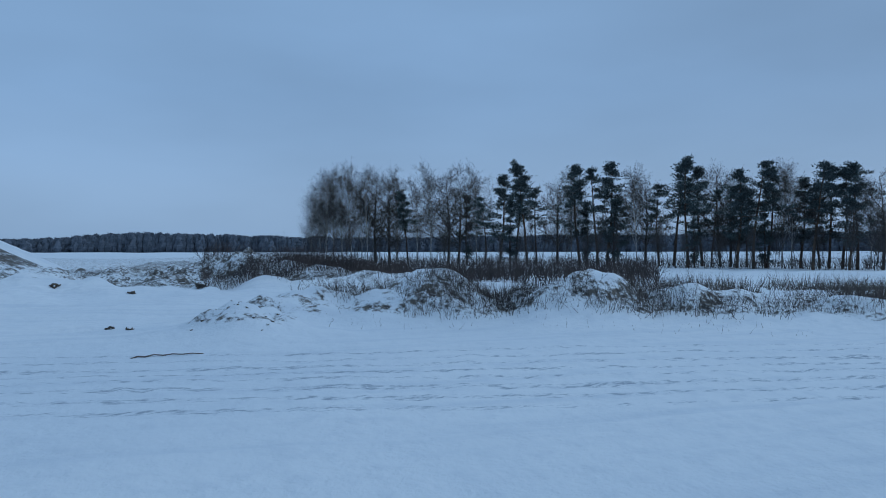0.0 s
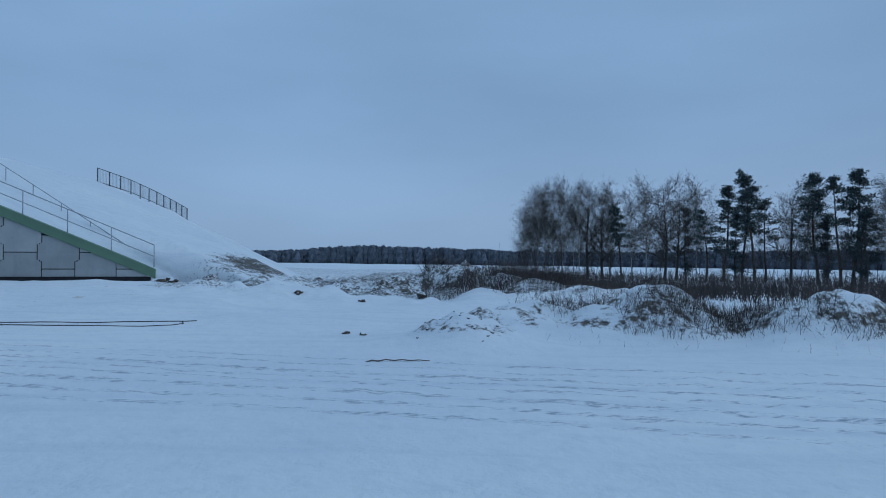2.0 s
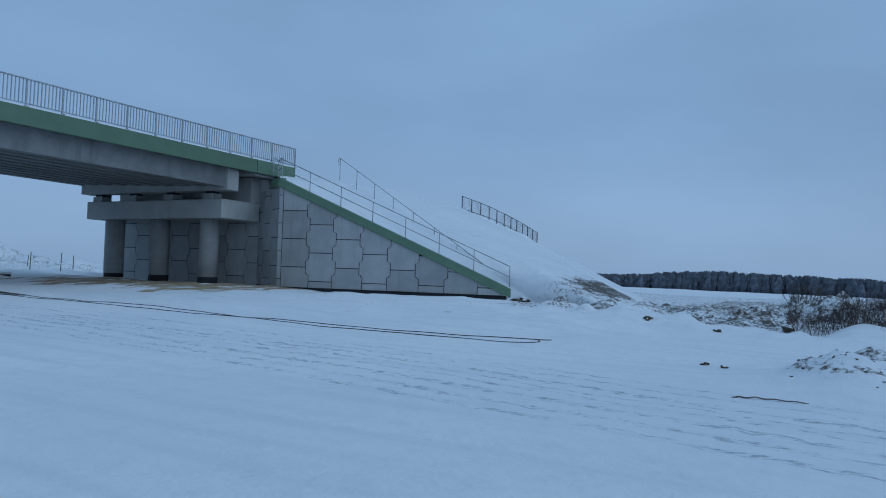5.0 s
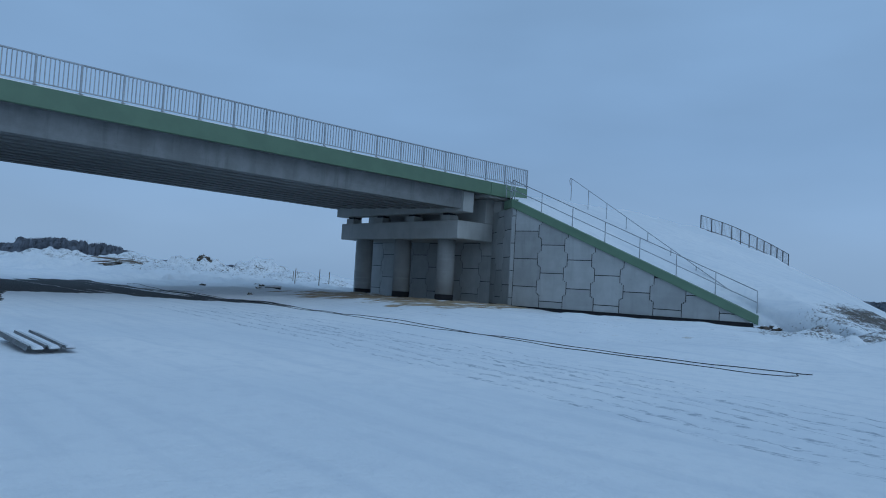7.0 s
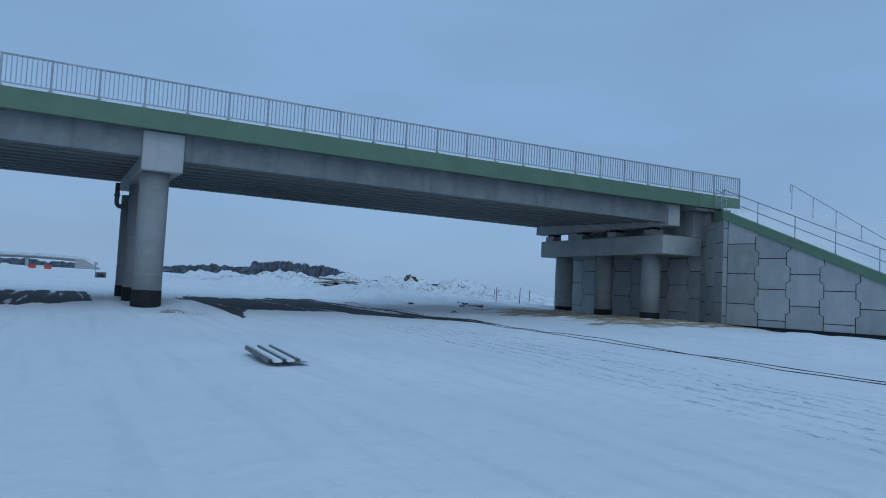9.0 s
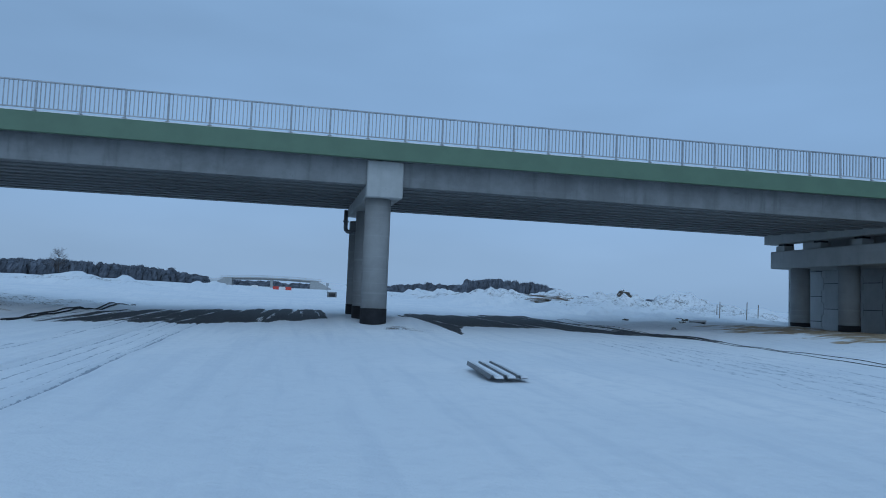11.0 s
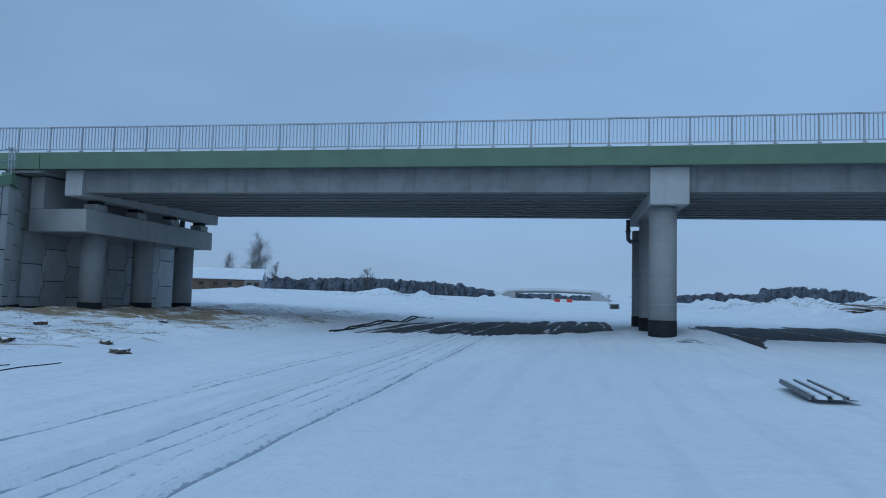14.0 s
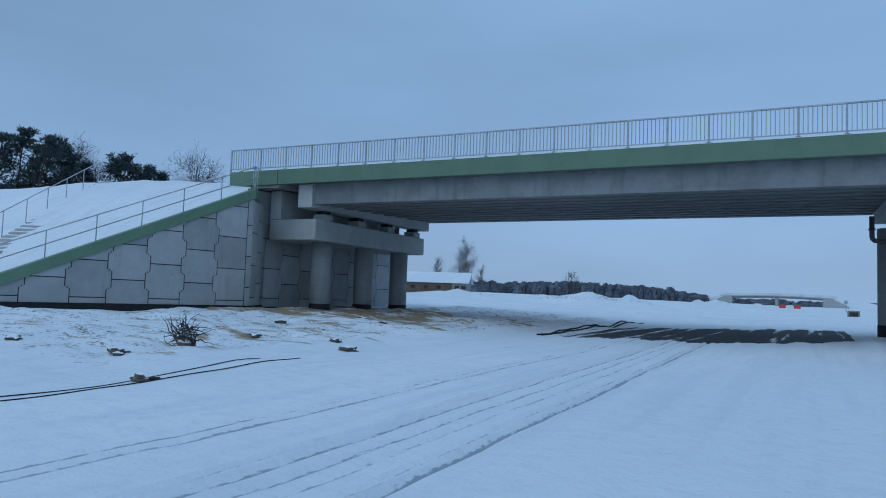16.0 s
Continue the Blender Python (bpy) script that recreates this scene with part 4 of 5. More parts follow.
def ground_at(x, y):
    """Height of the finished ground sheet at a place."""
    i = min(max(int(np.searchsorted(gx, x)) - 1, 0), ni - 2)
    j = min(max(int(np.searchsorted(gy, y)) - 1, 0), nj - 2)
    u, v = (x - gx[i]) / (gx[i + 1] - gx[i]), (y - gy[j]) / (gy[j + 1] - gy[j])
    return (GZ[i, j] * (1 - u) + GZ[i + 1, j] * u) * (1 - v) + (GZ[i, j + 1] * (1 - u) + GZ[i + 1, j + 1] * u) * v


# ---- trees ----
class Sheet:
    """Collects points and faces for one quick mesh."""

    def __init__(self):
        self.v, self.f = [], []

    def stick(self, a, b, r0, r1, k=3):
        d = (b - a)
        if d.length < 1e-6:
            return
        d.normalize()
        u = d.cross(Vector((0.31, 0.17, 0.93))).normalized()
        w = d.cross(u)
        n = len(self.v)
        for q, r in ((a, r0), (b, r1)):
            for i in range(k):
                t = 2 * math.pi * i / k
                self.v.append(q + (u * math.cos(t) + w * math.sin(t)) * r)
        for i in range(k):
            j = (i + 1) % k
            self.f.append((n + i, n + j, n + k + j, n + k + i))

    def blade(self, a, b, w):
        d = (b - a)
        u = d.cross(Vector((random.uniform(-1, 1), random.uniform(-1, 1), random.uniform(-1, 1)))).normalized() * w
        n = len(self.v)
        self.v += [a - u, a + u, b]
        self.f.append((n, n + 1, n + 2))

    def mesh(self, mat):
        me = bpy.data.meshes.new("mesh")
        me.from_pydata([tuple(q) for q in self.v], [], self.f)
        me.materials.append(mat)
        me.update()
        return me


def rvec(s=1.0):
    return Vector((random.gauss(0, s), random.gauss(0, s), random.gauss(0, s)))


def grow(big, fine, a, d, length, r, level, up, droop, levels=4):
    """A limb that bends as it goes and throws side shoots."""
    n = 4 if level < 2 else 3
    p, step = a.copy(), length / n
    for i in range(n):
        d = (d + rvec(0.10) + Vector((0, 0, up if level < 3 else 0.10 - droop))).normalized()
        q = p + d * step
        r1 = r * (1 - 0.62 * (i + 1) / n)
        if level > 2:
            fine.blade(p, q + d * step * 0.3, r * 1.3)
        else:
            (big if level < 2 else fine).stick(p, q, r * (1 - 0.62 * i / n), r1, 5 if level == 0 else 3)
        if level < levels:
            for _ in range((2, 3, 3, 3)[level] if i or level else 1):
                side = d.cross(rvec()).normalized()
                sp = random.uniform(0.45, 0.95)
                grow(big, fine, p.lerp(q, random.random()), (d * (1 - sp * 0.6) + side * sp).normalized(), length * random.uniform(0.42, 0.62), max(0.0115, r1 * 0.55), level + 1, up, droop, levels)
        p = q


def bare_tree_meshes(seed, h, fork, spread, bark, droop=0.05, r=0.17, levels=3, up=0.13):
    random.seed(seed)
    big, fine = Sheet(), Sheet()
    p, d = Vector((0, 0, -0.3)), Vector((random.uniform(-0.05, 0.05), random.uniform(-0.05, 0.05), 1)).normalized()
    n = 9
    for i in range(n):
        d = (d + rvec(0.035) + Vector((0, 0, 0.06))).normalized()
        q = p + d * (h * 0.92 / n)
        t0, t1 = i / n, (i + 1) / n
        big.stick(p, q, r * (1 - 0.88 * t0), r * (1 - 0.88 * t1), 6)
        if t1 > fork:
            for _ in range(3):
                side = d.cross(rvec()).normalized()
                sp = spread * random.uniform(0.7, 1.2)
                ln = h * random.uniform(0.22, 0.34) * (1.15 - 0.6 * max(0, t0 - fork) / (1 - fork))
                grow(big, fine, p.lerp(q, random.random()), (d * (1 - sp * 0.55) + side * sp).normalized(), ln, r * (1 - 0.85 * t0) * 0.5, 1, up, droop, levels)
        p = q
    return big.mesh(bark), fine.mesh(M_TWIG)


def pine_meshes(seed, h, bare=0.42, width=0.17, lean=0.03):
    """A pine: bare lower stem with dead stubs, then crooked limbs that end in dense, uneven clumps of needles."""
    random.seed(seed)
    big, fine = Sheet(), Sheet()
    p, d = Vector((0, 0, -0.3)), Vector((random.uniform(-lean, lean), random.uniform(-lean, lean), 1)).normalized()
    n, k = 16, h / 14
    heavy = random.uniform(0, 6.28)
    for i in range(n):
        d = (d + rvec(0.03) + Vector((0, 0, 0.04))).normalized()
        q = p + d * (h * 0.95 / n)
        t0, t1 = i / n, (i + 1) / n
        big.stick(p, q, 0.21 * (1 - 0.86 * t0) * k, 0.21 * (1 - 0.86 * t1) * k, 6)
        if t1 > bare:
            u = (t1 - bare) / (1 - bare)
            shape = (0.60 + 1.2 * u) if u < 0.30 else (0.98 - 0.80 * ((u - 0.30) / 0.70) ** 1.2)
            for _ in range(6):
                if random.random() < (0.70 if i % 3 == 1 else 0.36):
                    continue
                a = random.uniform(0, 6.28)
                ln = h * width * shape * random.uniform(0.45, 1.15) * (1.0 + 0.35 * math.cos(a - heavy))
                b0 = p.lerp(q, random.random())
                rise = random.uniform(-0.15, 0.30) + 0.30 * u
                m_ = b0 + Vector((math.cos(a), math.sin(a), rise * 0.4)) * ln * 0.55 + rvec(0.10 * k)
                e = m_ + Vector((math.cos(a), math.sin(a), rise * 1.5)) * ln * 0.45 + rvec(0.12 * k)
                big.stick(b0, m_, 0.045 * k, 0.03 * k, 3)
                big.stick(m_, e, 0.03 * k, 0.012 * k, 3)
                for c in range(5):
                    f_ = 0.1 + 0.25 * c
                    kc = (m_.lerp(e, f_) if c else b0.lerp(m_, 0.75)) + rvec(0.16 * k)
                    s_ = random.uniform(0.16, 0.40) * k
                    for _b in range(21):
                        o = Vector((random.gauss(0, s_), random.gauss(0, s_), random.gauss(0.06 * k, s_ * 0.40)))
                        w = (o.normalized() + Vector((0, 0, 0.45)) + rvec(0.5)).normalized()
                        fine.blade(kc + o * 0.9, kc + o * 0.9 + w * random.uniform(0.22, 0.40) * k, 0.068 * k)
        elif t1 > 0.12:
            for _ in range(2):
                a = random.uniform(0, 6.28)
                e = q + Vector((math.cos(a), math.sin(a), random.uniform(-0.25, 0.2))) * random.uniform(0.4, 1.6) * k
                big.stick(q, e, 0.025 * k, 0.010 * k, 3)
                big.stick(q.lerp(e, 0.6), e + rvec(0.25 * k), 0.012 * k, 0.008 * k, 3)
        p = q
    for _ in range(90):
        o = Vector((random.gauss(0, 0.16), random.gauss(0, 0.16), random.uniform(-0.5, 0.25))) * k
        fine.blade(p + o, p + o + Vector((random.gauss(0, 0.12), random.gauss(0, 0.12), 0.30)) * k, 0.05 * k)
    return big.mesh(M_PINEBARK), fine.mesh(M_NEEDLE)


def tree_master(name, meshes, label, group):
    e = thing(name, (0, 0, 0), label, "tree", group)
    for n_, m_ in zip(("trunk", "crown"), meshes):
        o = new(n_, m_)
        o.parent = e
    return e


def plant(master, height, x, y, h, turn, used, z=None):
    s = h / height
    z = float(ground_at(x, y)) if z is None else z
    m = pose(x, y, z - 0.05, 0, 0, turn)
    if master not in used:
        used.add(master)
        o = master
        o.scale = (s, s, s)
        o.matrix_basis = m @ Matrix.Diagonal((s, s, s, 1))
        return o
    o = copy_thing(master, m)
    o.matrix_basis = m @ Matrix.Diagonal((s, s, s, 1))
    return o


G = "grove of trees beyond the road"
BIRCH = [(tree_master("birch_tree", bare_tree_meshes(11 + k, 14, 0.24, 0.52, M_BIRCH, 0.10, 0.11), "slender bare birch with pale bark and fine twigs", G), 14) for k in range(2)]
OAK = [(tree_master("oak_tree", bare_tree_meshes(31 + k, 14, 0.26, 0.86, M_BARK, 0.0, 0.24, up=0.07), "bare spreading tree with dark trunk and limbs", G), 14) for k in range(3)]
PINE = [(tree_master("pine_tree", pine_meshes(51 + k, 14, b_, w_), "dark green pine with a bare lower trunk", G), 14) for k, (b_, w_) in enumerate(((0.42, 0.22), (0.55, 0.19), (0.36, 0.20), (0.60, 0.21), (0.48, 0.17)))]
SPRUCE = [(tree_master("conifer_tree", pine_meshes(71, 14, 0.14, 0.17), "dark bushy conifer with branches near the ground", G), 14)]
used = set()
random.seed(5)
# kind, bearing, top as a slope above the eye
GROVE = [("b", 552, 352), ("b", 566, 336), ("b", 590, 310), ("b", 606, 306), ("b", 622, 314), ("b", 640, 340), ("o", 665, 308), ("b", 702, 312), ("p", 722, 338), ("b", 738, 330), ("b", 762, 308), ("o", 792, 304),
         ("s", 826, 342), ("b", 842, 310), ("p", 884, 306), ("p", 912, 310), ("p", 932, 286), ("o", 985, 318), ("p", 1024, 288), ("p", 1056, 296), ("p", 1072, 284), ("s", 1084, 350), ("b", 1124, 312), ("p", 1164, 322), ("p", 1190, 282),
         ("p", 1214, 277), ("p", 1240, 292), ("o", 1272, 300), ("p", 1300, 298), ("p", 1330, 281), ("p", 1354, 296), ("s", 1350, 360), ("b", 1396, 310), ("p", 1412, 312), ("p", 1434, 284), ("p", 1462, 290), ("p", 1486, 294), ("p", 1512, 284), ("b", 1536, 330), ("o", 1556, 312),
         ("p", 1610, 285), ("p", 1660, 290),
         ("p", 858, 345), ("s", 902, 352), ("p", 948, 330), ("s", 1036, 356), ("p", 1092, 345), ("b", 1010, 320), ("o", 1140, 318), ("p", 1256, 335), ("s", 1226, 368), ("o", 1290, 316), ("p", 1318, 330), ("p", 1446, 320), ("b", 1380, 305), ("p", 1498, 326), ("o", 690, 318), ("b", 650, 316), ("b", 578, 316), ("o", 810, 318)]
for k_, u_, top in GROVE:
    az = radians(107.28) + math.atan((u_ - 784) / 1243)
    dist = 110 - (u_ - 540) * 0.025 + random.uniform(-5, 5)
    x, y = -3.1 + dist * math.sin(az), -28 + dist * math.cos(az)
    zt = 1.45 + dist * (math.tan(radians(-0.59)) + (441 - top) / math.hypot(1243, u_ - 784))
    h = zt - float(ground_at(x, y))
    ms = {"b": BIRCH, "o": OAK, "p": PINE, "s": SPRUCE}[k_]
    ma, hh = random.choice(ms)
    plant(ma, hh, x, y, h * 1.02, random.uniform(0, 360), used)
# thin young trees between the trunks
SAP = [(tree_master("young_tree", bare_tree_meshes(91 + k, 7, 0.35, 0.5, M_BARK, 0.05, 0.05, 2), "thin bare young tree", G), 7) for k in range(2)]
for _ in range(95):
    u_ = random.uniform(545, 1600)
    az = radians(107.28) + math.atan((u_ - 784) / 1243)
    dist = 106 - (u_ - 540) * 0.022 + random.uniform(-8, 6)
    ma, hh = random.choice(SAP)
    plant(ma, hh, -3.1 + dist * math.sin(az), -28 + dist * math.cos(az), random.uniform(3.0, 7.0), random.uniform(0, 360), used)
# trees behind the western embankment and by the barn
for k_, az_, dist, el in (("p", 61.5, 92, 10.9), ("p", 59.6, 95, 11.2), ("p", 58.4, 90, 11.1), ("p", 57.2, 94, 10.4), ("o", 55.6, 100, 9.7), ("o", 54.3, 102, 9.8), ("p", 53.0, 96, 9.7), ("p", 51.6, 98, 10.2), ("p", 50.4, 97, 9.6), ("o", 47.0, 100, 10.3), ("p", 63.5, 90, 11.3), ("o", 66, 92, 11), ("p", 62.4, 97, 10.7), ("p", 60.6, 98, 11.0), ("p", 59.0, 93, 10.3), ("p", 57.8, 99, 10.6), ("p", 56.4, 96, 9.7), ("p", 54.6, 97, 9.2), ("p", 52.4, 99, 9.7), ("p", 51.0, 95, 9.5), ("p", 50.0, 99, 9.2),
                          ("b", 25.9, 172, 4.55), ("b", 28.1, 178, 3.15), ("b", 24.6, 175, 2.6), ("o", 17.3, 245, 2.5), ("b", 26.4, 171, 3.9), ("o", 30.0, 160, 1.9), ("o", 28.6, 158, 1.8), ("o", 27.2, 158, 1.8)):
    a = radians(az_)
    x, y = -3.1 - dist * math.sin(a), -28 + dist * math.cos(a)
    z = float(ground_at(x, y))
    if 17.4 < az_ < 31:
        z = 2.5
    ma, hh = random.choice({"b": BIRCH, "o": OAK, "p": PINE}[k_])
    plant(ma, hh, x, y, 1.45 + dist * math.tan(radians(el)) - z, random.uniform(0, 360), used, z)


# ---- far woods: a belt of many small crowns ----
def far_woods(name, az0, az1, dist, tops, label, density=0.035, fir=0.5):
    random.seed(int(az0 * 10) + 900)
    s = Sheet()
    a = az0
    while a < az1:
        t = (a - az0) / (az1 - az0) * (len(tops) - 1)
        i = min(int(t), len(tops) - 2)
        el = tops[i] * (1 - (t - i)) + tops[i + 1] * (t - i)
        el *= 1 + 0.22 * noise.noise(Vector((a * 0.55, dist * 0.1, 0))) + 0.16 * noise.noise(Vector((a * 2.3, dist * 0.1, 5)))
        for row in range(3):
            d = dist + row * 22 + random.uniform(-9, 9)
            ar = radians(a + random.uniform(-0.05, 0.05))
            x, y = -3.1 - d * math.sin(ar), -28 + d * math.cos(ar)
            z = ground_at(x, y) - 2
            h = 1.45 + d * math.tan(radians(el)) - z
            h *= random.choice((0.70, 0.76, 0.82, 0.87, 0.91, 0.95, 1.0))
            w = d * 0.0050 * random.uniform(0.45, 1.4)
            c = Vector((x, y, z))
            n = len(s.v)
            k = 6
            conifer = random.random() < fir
            rings = ((0.0, 0.55), (0.40, 1.0), (0.74, 0.50 if conifer else 0.88), (0.93, 0.16 if conifer else 0.46))
            for f_, r_ in rings:
                for q in range(k):
                    th = 6.283 * q / k + f_ * 2
                    rr = w * r_ * random.uniform(0.7, 1.25)
                    s.v.append(c + Vector((math.cos(th) * rr, math.sin(th) * rr, h * f_ * random.uniform(0.96, 1.04))))
            s.v.append(c + Vector((0, 0, h)))
            for m in range(3):
                for q in range(k):
                    s.f.append((n + m * k + q, n + m * k + (q + 1) % k, n + (m + 1) * k + (q + 1) % k, n + (m + 1) * k + q))
            for q in range(k):
                s.f.append((n + 3 * k + q, n + 3 * k + (q + 1) % k, n + 4 * k))
            if not conifer:
                for _ in range(4):
                    b0 = c + Vector((random.uniform(-w, w) * 0.7, random.uniform(-w, w) * 0.7, h * 0.8))
                    s.stick(b0, b0 + Vector((random.uniform(-0.9, 0.9), random.uniform(-0.9, 0.9), h * random.uniform(0.14, 0.24))), d * 0.00022, d * 0.00008)
        a += density
    # the crowns' bluish colour already holds the distance haze
    return tagged(new(name, s.mesh(M_HAZY_WOOD)), label, "woods", kind="stuff")


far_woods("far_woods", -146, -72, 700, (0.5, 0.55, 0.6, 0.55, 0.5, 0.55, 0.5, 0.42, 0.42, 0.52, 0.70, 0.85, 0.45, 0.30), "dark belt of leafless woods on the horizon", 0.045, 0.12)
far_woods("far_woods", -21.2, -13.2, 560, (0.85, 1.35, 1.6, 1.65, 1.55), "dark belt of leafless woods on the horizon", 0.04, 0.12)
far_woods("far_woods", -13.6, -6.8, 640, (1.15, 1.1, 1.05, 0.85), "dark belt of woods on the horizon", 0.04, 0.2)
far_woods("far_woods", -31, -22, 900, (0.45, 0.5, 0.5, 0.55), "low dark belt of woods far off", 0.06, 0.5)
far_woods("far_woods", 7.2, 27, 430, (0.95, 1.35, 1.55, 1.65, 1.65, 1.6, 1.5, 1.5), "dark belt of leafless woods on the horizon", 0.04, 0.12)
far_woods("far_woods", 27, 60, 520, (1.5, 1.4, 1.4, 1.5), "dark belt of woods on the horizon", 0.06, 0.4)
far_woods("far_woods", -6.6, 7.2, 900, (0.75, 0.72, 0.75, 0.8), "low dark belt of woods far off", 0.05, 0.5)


# ---- weeds and shrubs ----
def weed_patch(name, spots, mat, label, lo, hi, w, lean=0.35, fork=False):
    s = Sheet()
    for x, y in spots:
        z = float(ground_at(x, y))
        h = random.uniform(lo, hi)
        a = Vector((x, y, z - 0.03))
        b = a + Vector((random.gauss(0, lean), random.gauss(0, lean), 1)).normalized() * h
        if fork:
            m = a.lerp(b, 0.5) + rvec(0.02)
            s.stick(a, m, w, w * 0.7)
            for _ in range(3):
                s.stick(m, m + ((b - a) * 0.5 + rvec(h * 0.16)), w * 0.6, w * 0.25)
        else:
            s.blade(a, b, w)
    return tagged(new(name, s.mesh(mat)), label, "weeds", kind="stuff")


def gz_spots(n, fn):
    out = []
    while len(out) < n:
        q = fn()
        if q:
            out.append(q)
    return out


random.seed(21)


def on_mound():
    mx, my, ra, rb, h = random.choice(MOUNDS[3:])
    a, r = random.uniform(0, 6.28), math.sqrt(random.random()) * 1.25
    x, y = mx + math.cos(a) * r * rb, my + math.sin(a) * r * ra
    if float(hnoise(np.array(x), np.array(y), 1.1, 77)) < 0.42:
        return None
    return x, y


def polar(az0, az1, d0, d1):
    def f():
        a, d = radians(random.uniform(az0, az1)), random.uniform(d0, d1)
        x, y = -3.1 + d * math.sin(a), -28 + d * math.cos(a)
        return (x, y) if float(hnoise(np.array(x), np.array(y), 1.6, 78)) > 0.40 else None
    return f


weed_patch("dry_weeds", gz_spots(9500, on_mound), M_WEED, "dry brown weeds on the snowy soil heaps", 0.08, 0.32, 0.0045)
weed_patch("dry_weeds", gz_spots(2200, on_mound), M_SHRUB, "dry stalks on the snowy soil heaps", 0.12, 0.38, 0.004, 0.4, True)
weed_patch("dry_weeds", gz_spots(320, polar(98, 142, 12.2, 16)), M_WEED, "sparse dry stalks in the snow verge", 0.06, 0.22, 0.003)
weed_patch("dry_weeds", gz_spots(3000, polar(122, 144, 21, 27)), M_WEED, "dry grass in the snowy ditch", 0.25, 0.7, 0.010, 0.45)
weed_patch("bare_shrubs", gz_spots(3600, polar(88.6, 104, 25, 34)), M_SHRUB, "bare brown shrubs beyond the soil heaps", 0.25, 0.85, 0.006, 0.35, True)
weed_patch("bare_shrubs", gz_spots(3000, polar(95, 124, 28, 46)), M_SHRUB, "bare brown shrubs beyond the soil heaps", 0.45, 1.1, 0.014, 0.4, True)
weed_patch("bare_shrubs", gz_spots(2800, polar(94, 142, 84, 106)), M_SHRUB, "brown undergrowth below the grove", 0.5, 1.6, 0.022, 0.35, True)


# ---- loose things on the snow ----
def snowy(name, c1, c2, lo=0.35):
    """Soil or wood with snow lying on its upper faces."""
    m, n, l, b = material(name)
    geo = n.new("ShaderNodeNewGeometry")
    sep = n.new("ShaderNodeSeparateXYZ")
    l.new(geo.outputs["Normal"], sep.inputs[0])
    t = arith(n, l, "ADD", sep.outputs["Z"], arith(n, l, "MULTIPLY", noise_tex(n, l, 5.0), 0.8))
    c = mixcol(n, l, ramp(n, l, noise_tex(n, l, 9.0), 0.35, 0.65), c1, c2)
    l.new(mixcol(n, l, ramp(n, l, t, 0.95 + lo, 1.15 + lo), c, SNOW), b.inputs["Base Color"])
    b.inputs["Roughness"].default_value = 0.9
    bump(n, l, b, noise_tex(n, l, 14.0), 0.8, 0.03)
    return m


M_CLOD = snowy("snowy_soil", (0.05, 0.042, 0.036), (0.15, 0.12, 0.095), -0.02)
M_PLANK = snowy("snowy_board", (0.13, 0.10, 0.075), (0.24, 0.18, 0.13), 0.1)
M_BRANCH = snowy("snowy_branch", (0.13, 0.10, 0.09), (0.24, 0.19, 0.16), -0.30)
M_SHEET = snowy("snowy_steel", (0.36, 0.38, 0.40), (0.44, 0.46, 0.48), -0.20)


def clod(x, y, r, flat=0.6, seed=0, label="lump of frozen soil dusted with snow"):
    bm = bmesh.new()
    bmesh.ops.create_icosphere(bm, subdivisions=3, radius=1.0)
    off = Vector((seed * 3.7, seed * 1.3, 0))
    for v in bm.verts:
        k = 0.75 + 0.55 * noise.noise(v.co * 1.3 + off) + 0.25 * noise.noise(v.co * 3.5 + off)
        v.co = Vector((v.co.x * r * k * 1.25, v.co.y * r * k, v.co.z * r * k * flat))
    o = new("soil_lump", mesh_of(bm, M_CLOD, True))
    o.location = (x, y, float(ground_at(x, y)) + r * flat * 0.25)
    return tagged(o, label, "soil lump", "soil lumps on the snow")


for i, (x, y, r) in enumerate(((-15.69, -17.92, 0.20), (-12.47, -19.95, 0.20), (-13.15, -13.61, 0.22), (-18.4, -18.4, 0.18), (-14.4, -12.4, 0.16), (-16.2, -13.4, 0.15), (10.3, -27.6, 0.10), (10.75, -27.8, 0.15), (11.3, -28.1, 0.10),
                               (9.9, -26.6, 0.08), (10.15, -26.25, 0.09), (22.5, -27.3, 0.26), (27.6, -15.9, 0.30), (28.3, -16.2, 0.35), (19.5, -25.5, 0.13), (24.0, -24.5, 0.16), (21.0, -23.2, 0.18), (29.0, -26.0, 0.2), (-17.0, -6.0, 0.16), (-19.0, -4.4, 0.2),
                               (-16.5, -3.0, 0.15), (-20.5, -7.5, 0.2), (16.0, 6.0, 0.16), (18.2, 9.0, 0.2), (20.4, 12.5, 0.22), (17.4, 14.5, 0.2), (22.6, 17.0, 0.25))):
    clod(x, y, r, 0.6, i)
random.seed(33)
for i in range(26):
    a_, d_ = random.uniform(0, 6.28), random.uniform(0.1, 1.0)
    clod(MOUNDS[0][0] - 0.2 + d_ * math.cos(a_), MOUNDS[0][1] + d_ * math.sin(a_), random.uniform(0.014, 0.034), 0.7, 60 + i, "small clod on a snowy soil heap")
clod(29.2, 39.4, 0.7, 0.9, 41, "brown boulder of soil capped with snow")


